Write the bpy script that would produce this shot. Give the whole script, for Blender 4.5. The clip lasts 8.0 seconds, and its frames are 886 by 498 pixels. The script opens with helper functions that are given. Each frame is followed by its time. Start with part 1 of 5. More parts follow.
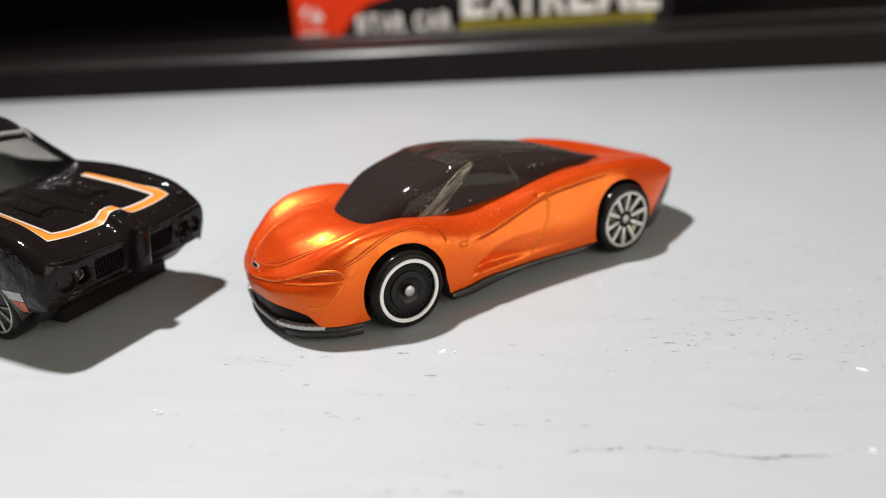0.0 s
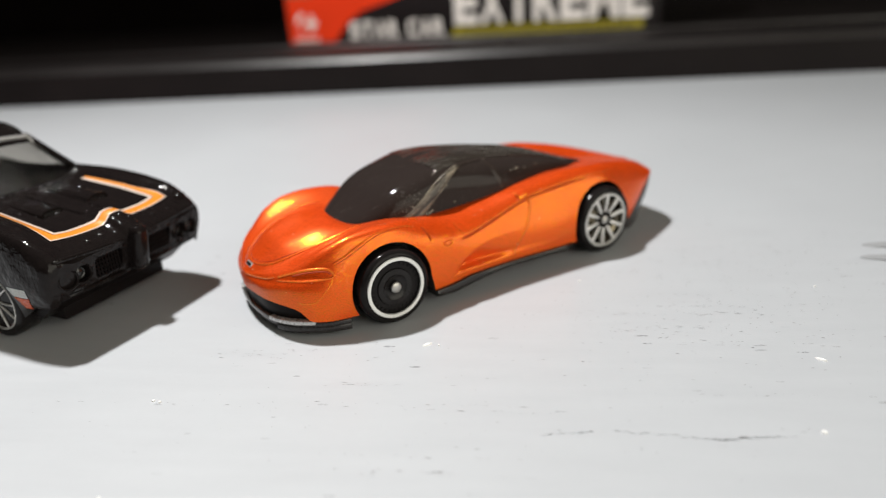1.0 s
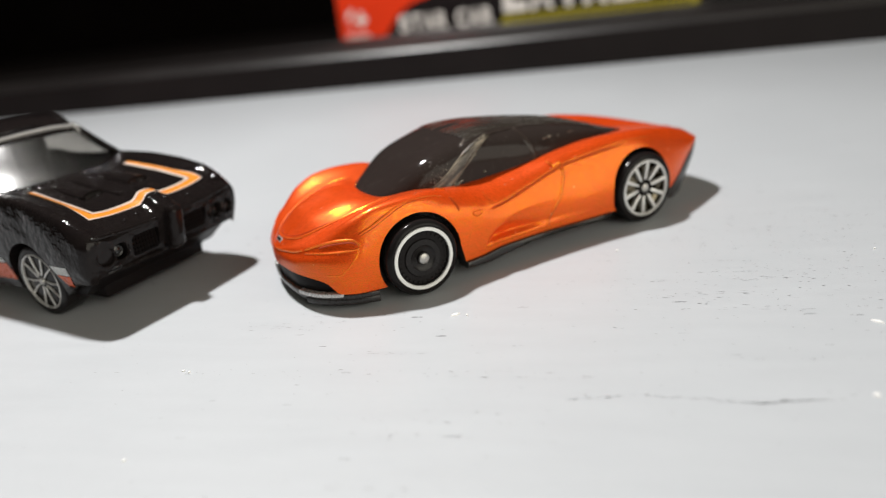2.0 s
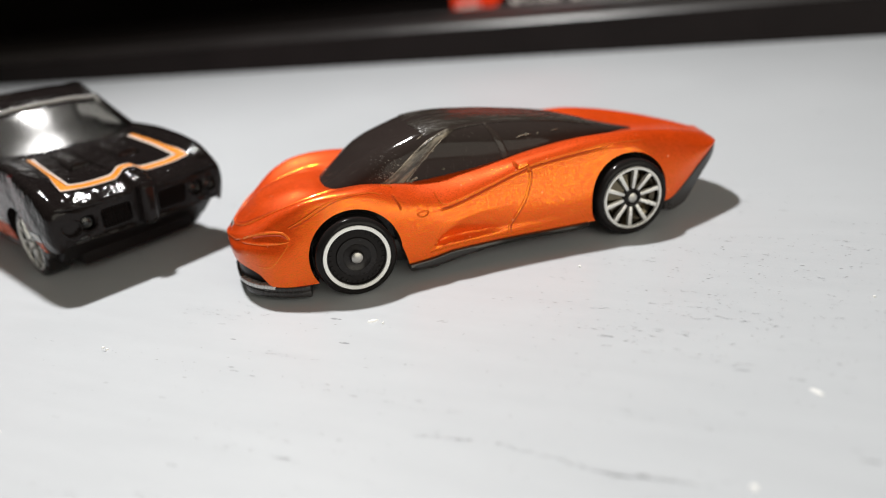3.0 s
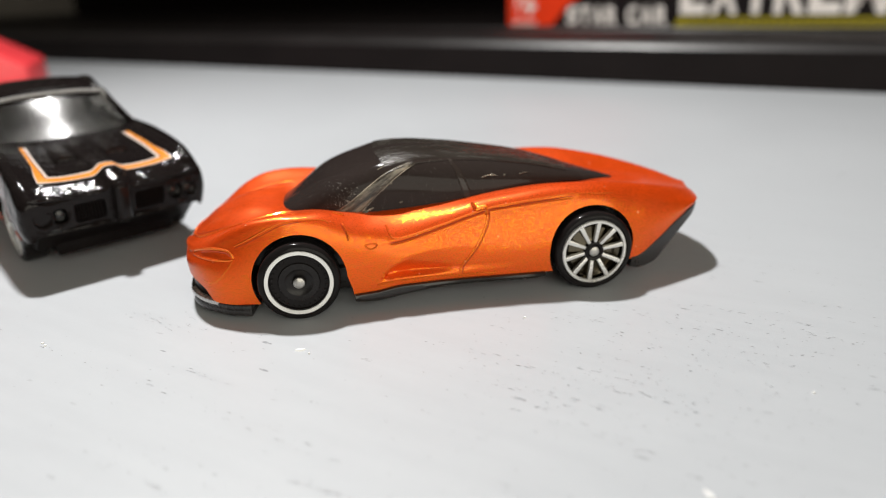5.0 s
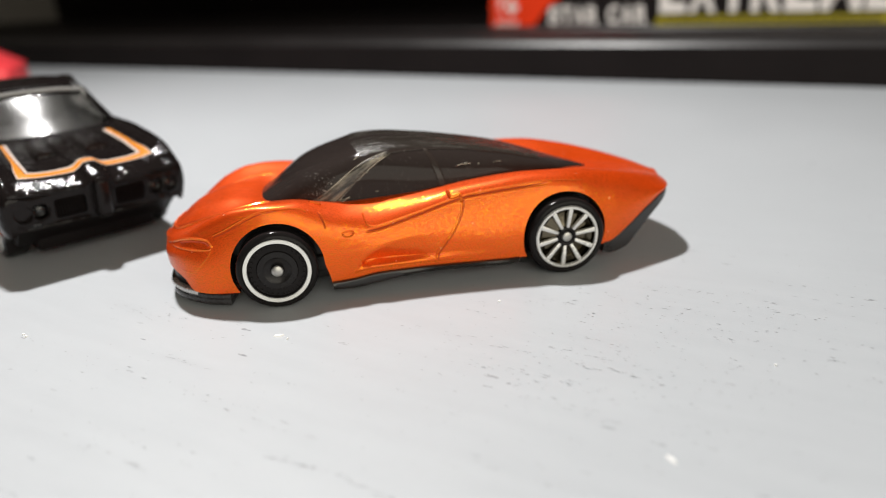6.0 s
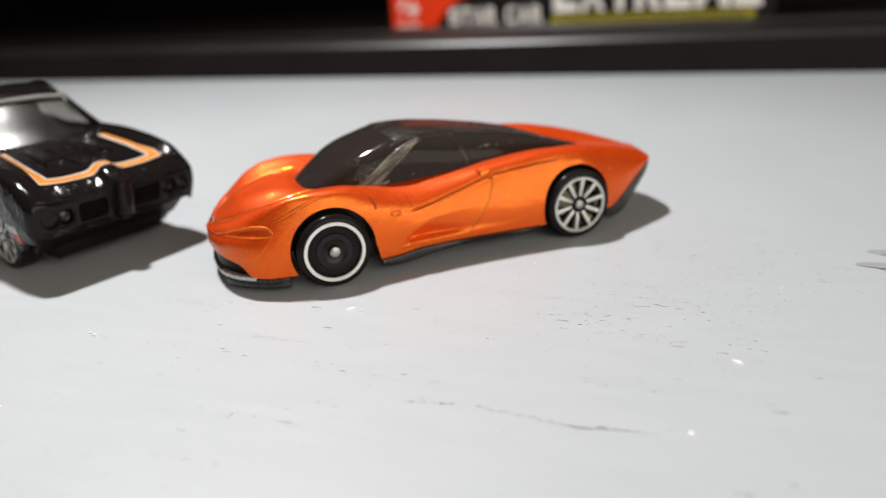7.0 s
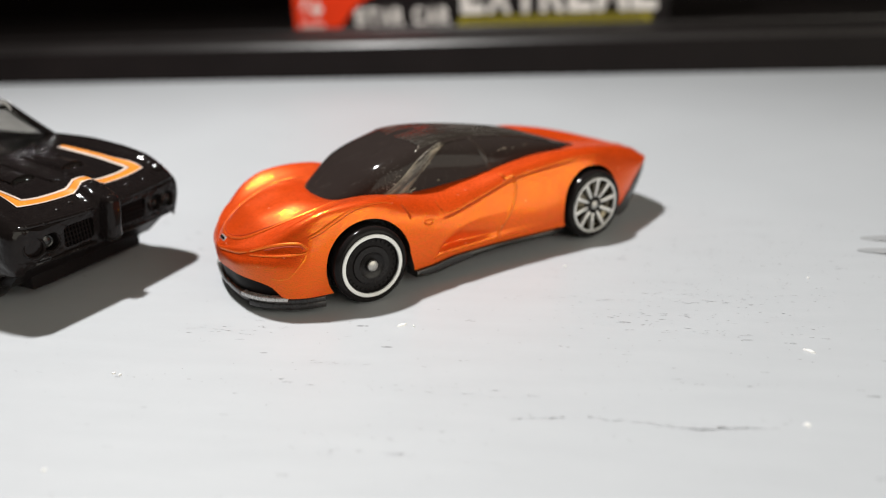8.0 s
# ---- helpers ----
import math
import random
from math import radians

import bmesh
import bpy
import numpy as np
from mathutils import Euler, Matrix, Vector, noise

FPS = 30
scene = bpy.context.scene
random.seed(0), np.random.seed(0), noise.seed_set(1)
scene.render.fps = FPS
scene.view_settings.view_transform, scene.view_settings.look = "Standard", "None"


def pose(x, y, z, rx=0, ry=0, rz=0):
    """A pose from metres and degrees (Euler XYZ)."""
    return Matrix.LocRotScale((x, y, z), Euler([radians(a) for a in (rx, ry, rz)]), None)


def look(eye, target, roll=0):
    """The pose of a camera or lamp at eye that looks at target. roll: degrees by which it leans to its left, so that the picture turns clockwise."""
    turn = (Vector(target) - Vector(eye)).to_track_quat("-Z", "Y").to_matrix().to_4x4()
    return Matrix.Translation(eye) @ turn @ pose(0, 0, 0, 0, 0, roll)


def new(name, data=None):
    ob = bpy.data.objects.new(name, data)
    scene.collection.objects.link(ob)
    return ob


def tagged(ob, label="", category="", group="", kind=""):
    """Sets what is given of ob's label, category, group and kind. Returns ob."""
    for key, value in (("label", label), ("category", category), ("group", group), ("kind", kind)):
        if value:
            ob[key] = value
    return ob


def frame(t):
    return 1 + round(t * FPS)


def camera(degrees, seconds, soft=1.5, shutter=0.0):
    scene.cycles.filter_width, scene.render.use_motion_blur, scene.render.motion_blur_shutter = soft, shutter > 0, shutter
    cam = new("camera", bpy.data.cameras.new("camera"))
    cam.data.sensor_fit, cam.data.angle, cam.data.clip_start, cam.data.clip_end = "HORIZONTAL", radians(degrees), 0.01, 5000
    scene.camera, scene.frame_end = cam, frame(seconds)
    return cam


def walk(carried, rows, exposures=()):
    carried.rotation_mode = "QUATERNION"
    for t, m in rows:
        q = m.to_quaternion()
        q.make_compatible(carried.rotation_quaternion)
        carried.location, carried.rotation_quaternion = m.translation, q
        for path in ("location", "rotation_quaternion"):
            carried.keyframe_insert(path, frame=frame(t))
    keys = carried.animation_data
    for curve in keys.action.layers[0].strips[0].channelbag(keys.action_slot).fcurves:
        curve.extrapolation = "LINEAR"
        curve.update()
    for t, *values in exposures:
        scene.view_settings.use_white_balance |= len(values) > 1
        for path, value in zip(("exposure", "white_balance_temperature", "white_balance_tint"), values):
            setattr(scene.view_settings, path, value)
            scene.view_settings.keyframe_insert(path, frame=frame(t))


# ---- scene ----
# A table-top with two small die-cast cars. Shapes are drawn in centimetres and stored in metres.
from mathutils import bvhtree

CM = 0.01
cam = camera(67.2, 8.0, soft=0.55)
PATH = [
    # seconds, eye, point looked at (cm), lean
    (0, (-3.993, -7.575, 4.630), (0.809, 0.340, 0.848), -3.65),
    (0.5, (-4.021, -7.679, 4.640), (0.785, 0.231, 0.854), -3.59),
    (0.7, (-4.044, -7.803, 4.666), (0.703, 0.157, 0.911), -3.49),
    (1, (-4.110, -8.067, 4.715), (0.763, -0.165, 0.998), -3.61),
    (1.2, (-4.033, -8.207, 4.636), (0.893, -0.328, 0.941), -3.42),
    (1.5, (-4.048, -8.321, 4.532), (0.830, -0.415, 0.832), -4.68),
    (1.7, (-4.117, -8.155, 4.337), (0.484, -0.065, 0.678), -6.07),
    (2.8, (-1.203, -8.727, 4.147), (1.351, 0.160, 0.340), -6.73),
    (3, (-0.883, -8.678, 4.143), (1.282, 0.284, 0.272), -6.79),
    (3.2, (-0.475, -8.469, 4.123), (1.334, 0.575, 0.264), -6.29),
    (3.5, (0.321, -8.540, 4.229), (2.148, 0.494, 0.350), -5.68),
    (3.7, (1.172, -8.912, 4.230), (3.056, 0.153, 0.451), -5.59),
    (4, (1.496, -8.793, 4.273), (3.280, 0.294, 0.498), -4.99),
    (4.2, (1.332, -8.658, 4.220), (3.011, 0.475, 0.512), -4.27),
    (4.5, (1.069, -8.578, 4.350), (2.625, 0.570, 0.623), -3.23),
    (4.7, (0.586, -8.681, 4.390), (2.071, 0.478, 0.659), -2.61),
    (5.8, (0.913, -8.737, 4.290), (2.316, 0.431, 0.550), -1.91),
    (6, (0.787, -9.011, 4.229), (2.380, 0.145, 0.539), -2.71),
    (6.2, (0.280, -9.221, 4.305), (2.077, -0.106, 0.624), -2.59),
    (6.5, (-0.652, -9.415, 4.292), (1.650, -0.396, 0.636), -2.36),
    (6.7, (-0.856, -9.544, 4.241), (1.762, -0.611, 0.618), -3.49),
    (7, (-1.780, -9.437, 4.282), (1.456, -0.737, 0.560), -3.29),
    (7.2, (-2.225, -9.123, 4.288), (1.173, -0.476, 0.605), -3.44),
    (7.3, (-2.507, -8.890, 4.342), (1.002, -0.287, 0.661), -3.55),
    (7.5, (-3.314, -8.422, 4.312), (0.600, -0.027, 0.543), -2.32),
    (7.7, (-3.460, -8.189, 4.365), (0.734, 0.088, 0.667), -2.50),
    (8, (-3.686, -8.069, 4.362), (1.103, -0.149, 0.574), -2.16),
]
walk(cam, [(t, look(Vector(e) * CM, Vector(a) * CM, r)) for t, e, a, r in PATH])
cam.data.dof.use_dof = True
cam.data.dof.focus_distance = 0.088
cam.data.dof.aperture_fstop = 13.0

# ---------------------------------------------------------------- light
world = bpy.data.worlds.new("room_air")
scene.world = world
world.use_nodes = True
world.node_tree.nodes["Background"].inputs["Color"].default_value = (1.0, 0.955, 0.84, 1)
world.node_tree.nodes["Background"].inputs["Strength"].default_value = 0.05

lamp = bpy.data.lights.new("table_lamp", "AREA")
lamp.shape, lamp.size = "DISK", 0.03
lamp.energy, lamp.color = 2.88, (1.0, 0.98, 0.955)
lamp_ob = new("table_lamp", lamp)
lamp_ob.matrix_world = look((-0.043, 0.165, 0.415), (-0.02, -0.05, 0.0))

# Soft fill added behind the camera; no window is known there.
fill_lamp = bpy.data.lights.new("fill_light", "AREA")
fill_lamp.shape, fill_lamp.size, fill_lamp.size_y = "RECTANGLE", 2.8, 1.5
fill_lamp.energy, fill_lamp.color = 41.0, (1.0, 0.955, 0.82)
fill_lamp_ob = new("fill_light", fill_lamp)
fill_lamp_ob.matrix_world = look((0.9, -1.99, 0.8), (0.9, 0.0, 0.8))


# ---------------------------------------------------------------- small tools
def pchip(*keys):
    """A smooth curve through (x, value) keys that never overshoots."""
    xs, ys = np.array(keys, float).T
    h, d = np.diff(xs), np.diff(ys) / np.diff(xs)
    m = np.zeros(len(xs))
    m[0], m[-1] = d[0], d[-1]
    for k in range(1, len(xs) - 1):
        if d[k - 1] * d[k] > 0:
            w1, w2 = 2 * h[k] + h[k - 1], h[k] + 2 * h[k - 1]
            m[k] = (w1 + w2) / (w1 / d[k - 1] + w2 / d[k])

    def at(x):
        x = min(max(x, xs[0]), xs[-1])
        k = min(max(int(np.searchsorted(xs, x)) - 1, 0), len(h) - 1)
        s = (x - xs[k]) / h[k]
        return float((1 + 2 * s) * (1 - s) ** 2 * ys[k] + s * (1 - s) ** 2 * h[k] * m[k]
                     + s * s * (3 - 2 * s) * ys[k + 1] + s * s * (s - 1) * h[k] * m[k + 1])
    return at


def spline(points, steps):
    """Catmull-Rom through 2D or 3D points."""
    p = [Vector(q) for q in points]
    p = [2 * p[0] - p[1], *p, 2 * p[-1] - p[-2]]
    out = []
    for k in range(1, len(p) - 2):
        for i in range(steps):
            s = i / steps
            out.append(0.5 * (2 * p[k] + (p[k + 1] - p[k - 1]) * s + (2 * p[k - 1] - 5 * p[k] + 4 * p[k + 1] - p[k + 2]) * s * s
                              + (3 * p[k] - p[k - 1] - 3 * p[k + 1] + p[k + 2]) * s ** 3))
    return out + [p[-2]]


def loft(rings, caps=True):
    """A skin over closed rings of equal length."""
    bm = bmesh.new()
    vs = [[bm.verts.new(q) for q in ring] for ring in rings]
    n = len(vs[0])
    for a, b in zip(vs, vs[1:]):
        for k in range(n):
            bm.faces.new((a[k], a[(k + 1) % n], b[(k + 1) % n], b[k]))
    if caps:
        bm.faces.new(list(reversed(vs[0])))
        bm.faces.new(vs[-1])
    bmesh.ops.recalc_face_normals(bm, faces=bm.faces)
    return bm


def finish(ob, angle=35):
    for p in ob.data.polygons:
        p.use_smooth = True
    ob.data.set_sharp_from_angle(angle=radians(angle))
    return ob


def part(name, bm, material, parent=None, label="", angle=35):
    """One mesh object from a bmesh drawn in centimetres."""
    bmesh.ops.scale(bm, vec=(CM, CM, CM), verts=bm.verts)
    me = bpy.data.meshes.new(name)
    bm.to_mesh(me)
    bm.free()
    for m in material if isinstance(material, (list, tuple)) else [material]:
        me.materials.append(m)
    ob = new(name, me)
    finish(ob, angle)
    if parent:
        ob.parent = parent
    if label:
        ob["label"] = label
    return ob


def carve(ob, cutter, angle=35):
    """Cuts the closed mesh cutter out of ob and removes cutter."""
    mod = ob.modifiers.new("cut", "BOOLEAN")
    mod.operation, mod.solver, mod.object, mod.material_mode = "DIFFERENCE", "EXACT", cutter, "TRANSFER"
    bpy.context.view_layer.update()
    me = bpy.data.meshes.new_from_object(ob.evaluated_get(bpy.context.evaluated_depsgraph_get()))
    ob.modifiers.clear()
    ob.data = me
    bpy.data.objects.remove(cutter)
    finish(ob, angle)


def tree_of(ob):
    bm = bmesh.new()
    bm.from_mesh(ob.data)
    bmesh.ops.scale(bm, vec=(1 / CM,) * 3, verts=bm.verts)
    t = bvhtree.BVHTree.FromBMesh(bm)
    bm.free()
    return t


def box_bm(x0, x1, y0, y1, z0, z1, bevel=0.02, segments=2, bm=None):
    bm = bm or bmesh.new()
    made = bmesh.ops.create_cube(bm, size=1)["verts"]
    for v in made:
        v.co = Vector(((x0 + x1) / 2 + v.co.x * (x1 - x0), (y0 + y1) / 2 + v.co.y * (y1 - y0), (z0 + z1) / 2 + v.co.z * (z1 - z0)))
    if bevel:
        edges = list({e for v in made for e in v.link_edges})
        bmesh.ops.bevel(bm, geom=edges, offset=bevel, segments=segments, affect="EDGES", profile=0.5)
    return bm


def plate_bm(outline, z0, z1, bevel=0.03):
    """An upright extrusion of a plan outline, with rounded edges."""
    bm = bmesh.new()
    low = [bm.verts.new((x, y, z0)) for x, y in outline]
    f = bm.faces.new(low)
    up = bmesh.ops.extrude_face_region(bm, geom=[f])["geom"]
    for v in up:
        if isinstance(v, bmesh.types.BMVert):
            v.co.z = z1
    bmesh.ops.recalc_face_normals(bm, faces=bm.faces)
    if bevel:
        edges = [e for e in bm.edges if len(e.link_faces) == 2 and e.calc_face_angle(0) > 0.9]
        bmesh.ops.bevel(bm, geom=edges, offset=bevel, segments=2, affect="EDGES", profile=0.5)
    return bm


def lathe_bm(profile, steps=48, axis="y"):
    """A turned solid about the y axis: profile of (radius, y), closed at both ends if the radius is 0 there."""
    bm = bmesh.new()
    rings = []
    for r, y in profile:
        if r < 1e-6:
            rings.append([bm.verts.new((0, y, 0))])
        else:
            rings.append([bm.verts.new((r * math.cos(2 * math.pi * k / steps), y, r * math.sin(2 * math.pi * k / steps))) for k in range(steps)])
    for a, b in zip(rings, rings[1:]):
        for k in range(steps):
            j = (k + 1) % steps
            if len(a) == 1 and len(b) == 1:
                continue
            if len(a) == 1:
                bm.faces.new((a[0], b[j], b[k]))
            elif len(b) == 1:
                bm.faces.new((a[k], a[j], b[0]))
            else:
                bm.faces.new((a[k], a[j], b[j], b[k]))
    bmesh.ops.recalc_face_normals(bm, faces=bm.faces)
    return bm


def tube_bm(points, radius, sides=6, bm=None):
    """A thin round bead along points, tapered at both ends."""
    bm = bm or bmesh.new()
    pts = [Vector(p) for p in points]
    rings = []
    for k, p in enumerate(pts):
        d = (pts[min(k + 1, len(pts) - 1)] - pts[max(k - 1, 0)]).normalized()
        a = d.orthogonal().normalized() if k == 0 else (a - d * a.dot(d)).normalized()
        b = d.cross(a)
        r = radius * (0.35 if k in (0, len(pts) - 1) else 1)
        rings.append([bm.verts.new(p + r * (math.cos(2 * math.pi * j / sides) * a + math.sin(2 * math.pi * j / sides) * b)) for j in range(sides)])
    for r0, r1 in zip(rings, rings[1:]):
        for j in range(sides):
            bm.faces.new((r0[j], r0[(j + 1) % sides], r1[(j + 1) % sides], r1[j]))
    bm.faces.new(list(reversed(rings[0])))
    bm.faces.new(rings[-1])
    return bm


def drape(tree, points, way, lift=0.0, steps=6):
    """Points laid along the direction way onto a surface."""
    way = Vector(way)
    out = []
    for p in spline(points, steps):
        p = Vector(p)
        hit, normal, _, _ = tree.ray_cast(p - way * 6, way)
        if hit:
            out.append(hit + normal * lift)
    return out


def ribbon_bm(tree, path, offset0, offset1, lift, thick=0.006, slim=lambda x: 1.0):
    """A thin painted strip between two sideways offsets of a plan path, laid onto a surface from above."""
    pts = [Vector((p[0], p[1])) for p in path]
    bm = bmesh.new()
    fine = []
    for a, b in zip(pts, pts[1:]):
        n = max(1, int((b - a).length / 0.06))
        fine += [a.lerp(b, k / n) for k in range(n)]
    fine.append(pts[-1])
    rows_ = []
    for k, p in enumerate(fine):
        d0 = (p - fine[max(k - 1, 0)]) if k else (fine[1] - p)
        d1 = (fine[min(k + 1, len(fine) - 1)] - p) if k < len(fine) - 1 else d0
        n0, n1 = Vector((-d0.y, d0.x)).normalized(), Vector((-d1.y, d1.x)).normalized()
        n = (n0 + n1).normalized()
        n /= max(0.5, n.dot(n0))
        row = []
        for s in (0, 0.5, 1):
            off = offset0 + (offset1 - offset0) * s
            q = p + n * (off * slim(p.x) if off > 0 else off)
            hit, normal, _, _ = tree.ray_cast(Vector((q.x, q.y, 6)), Vector((0, 0, -1)))
            row.append(hit + Vector((0, 0, lift)) if hit else None)
        if all(row):
            rows_.append([bm.verts.new(v) for v in row])
    for a, b in zip(rows_, rows_[1:]):
        for k in range(2):
            bm.faces.new((a[k], a[k + 1], b[k + 1], b[k]))
    bmesh.ops.recalc_face_normals(bm, faces=bm.faces)
    if sum(f.normal.z for f in bm.faces) < 0:
        bmesh.ops.reverse_faces(bm, faces=bm.faces)
    up = bmesh.ops.extrude_face_region(bm, geom=list(bm.faces))["geom"]
    for v in up:
        if isinstance(v, bmesh.types.BMVert):
            v.co.z += thick
    bmesh.ops.recalc_face_normals(bm, faces=bm.faces)
    return bm


def text_bm(words, size, thick=0.02):
    """Raised letters in the x-z plane, facing -y, standing on z = 0."""
    cu = bpy.data.curves.new("words", "FONT")
    cu.body, cu.size, cu.extrude, cu.offset = words, size, thick, 0.042 * size
    tmp = bpy.data.objects.new("words", cu)
    scene.collection.objects.link(tmp)
    bpy.context.view_layer.update()
    me = bpy.data.meshes.new_from_object(tmp.evaluated_get(bpy.context.evaluated_depsgraph_get()))
    bpy.data.objects.remove(tmp)
    bm = bmesh.new()
    bm.from_mesh(me)
    bmesh.ops.rotate(bm, cent=(0, 0, 0), matrix=Matrix.Rotation(radians(90), 3, "X"), verts=bm.verts)
    return bm


def fit_text(bm, x0, x1, z0, z1, y):
    lo = [min(v.co[k] for v in bm.verts) for k in range(3)]
    hi = [max(v.co[k] for v in bm.verts) for k in range(3)]
    for v in bm.verts:
        v.co.x = x0 + (v.co.x - lo[0]) / (hi[0] - lo[0]) * (x1 - x0)
        v.co.z = z0 + (v.co.z - lo[2]) / (hi[2] - lo[2]) * (z1 - z0)
        v.co.y += y
    return bm


# ---------------------------------------------------------------- materials
class Nodes:
    """Short-hand for one node material. Texture coordinates are in centimetres."""

    def __init__(self, name):
        self.mat = bpy.data.materials.new(name)
        self.mat.use_nodes = True
        self.tree = self.mat.node_tree
        self.bsdf = self.tree.nodes["Principled BSDF"]
        co = self.add("ShaderNodeTexCoord")
        mp = self.add("ShaderNodeMapping")
        mp.inputs["Scale"].default_value = (100, 100, 100)
        self.link(co.outputs["Object"], mp.inputs["Vector"])
        self.co = mp.outputs["Vector"]

    def add(self, kind, **values):
        n = self.tree.nodes.new(kind)
        for k, v in values.items():
            n.inputs[k].default_value = v
        return n

    def link(self, a, b):
        self.tree.links.new(a, b)

    def set(self, **values):
        for k, v in values.items():
            self.bsdf.inputs[k.replace("_", " ")].default_value = v if not isinstance(v, tuple) or len(v) == 4 else (*v, 1)
        return self

    def turned(self, angle, scale):
        mp = self.add("ShaderNodeMapping")
        mp.inputs["Rotation"].default_value = (0, 0, radians(angle))
        self.link(self.co, mp.inputs["Vector"])
        mq = self.add("ShaderNodeMapping")
        mq.inputs["Scale"].default_value = scale
        self.link(mp.outputs["Vector"], mq.inputs["Vector"])
        return mq.outputs["Vector"]

    def noise(self, scale, detail=4.0, rough=0.55, co=None):
        n = self.add("ShaderNodeTexNoise", Scale=scale, Detail=detail, Roughness=rough)
        self.link(co or self.co, n.inputs["Vector"])
        return n.outputs["Fac"]

    def cells(self, scale, co=None, feature="F1"):
        n = self.add("ShaderNodeTexVoronoi", Scale=scale)
        n.feature = feature
        self.link(co or self.co, n.inputs["Vector"])
        return n

    def span(self, value, a, b, c=0.0, d=1.0):
        n = self.add("ShaderNodeMapRange")
        for k, v in zip(("From Min", "From Max", "To Min", "To Max"), (a, b, c, d)):
            n.inputs[k].default_value = v
        self.link(value, n.inputs["Value"])
        return n.outputs["Result"]

    def math(self, op, a, b):
        n = self.add("ShaderNodeMath")
        n.operation = op
        for k, v in enumerate((a, b)):
            if isinstance(v, (int, float)):
                n.inputs[k].default_value = v
            else:
                self.link(v, n.inputs[k])
        return n.outputs[0]

    def mix(self, fac, a, b):
        n = self.add("ShaderNodeMix")
        n.data_type = "RGBA"
        self.link(fac, n.inputs["Factor"]) if not isinstance(fac, float) else None
        for slot, v in (("A", a), ("B", b)):
            socket = [s for s in n.inputs if s.name == slot and s.type == "RGBA"][0]
            if isinstance(v, tuple):
                socket.default_value = (*v, 1)
            else:
                self.link(v, socket)
        return [s for s in n.outputs if s.type == "RGBA"][0]

    def bump(self, height, strength, distance=0.0001, normal=None):
        n = self.add("ShaderNodeBump", Strength=strength, Distance=distance)
        self.link(height, n.inputs["Height"])
        if normal:
            self.link(normal, n.inputs["Normal"])
        return n.outputs["Normal"]

    def to(self, name, value):
        self.link(value, self.bsdf.inputs[name])
        return self


def plain(name, colour, rough, metal=0.0, coat=0.0, vary=0.25, grain=6.0, bump=0.15, rough_vary=0.12, gloss=0.5, ior=1.5):
    """A surface with mottling at two scales, uneven gloss and fine relief."""
    m = Nodes(name)
    a, b = m.noise(grain * 0.25, 3), m.noise(grain * 4, 5, 0.65)
    both = m.math("ADD", m.math("MULTIPLY", a, 0.6), m.math("MULTIPLY", b, 0.4))
    dark = tuple(c * (1 - vary) for c in colour)
    light = tuple(min(1.0, c * (1 + vary)) for c in colour)
    m.to("Base Color", m.mix(m.span(both, 0.3, 0.7), dark, light))
    m.to("Roughness", m.span(both, 0.3, 0.7, max(0.02, rough - rough_vary), min(1.0, rough + rough_vary)))
    m.set(Metallic=metal, Coat_Weight=coat, Coat_Roughness=0.06, Specular_IOR_Level=gloss, IOR=ior)
    if bump:
        m.to("Normal", m.bump(b, bump, 0.00004))
    return m.mat


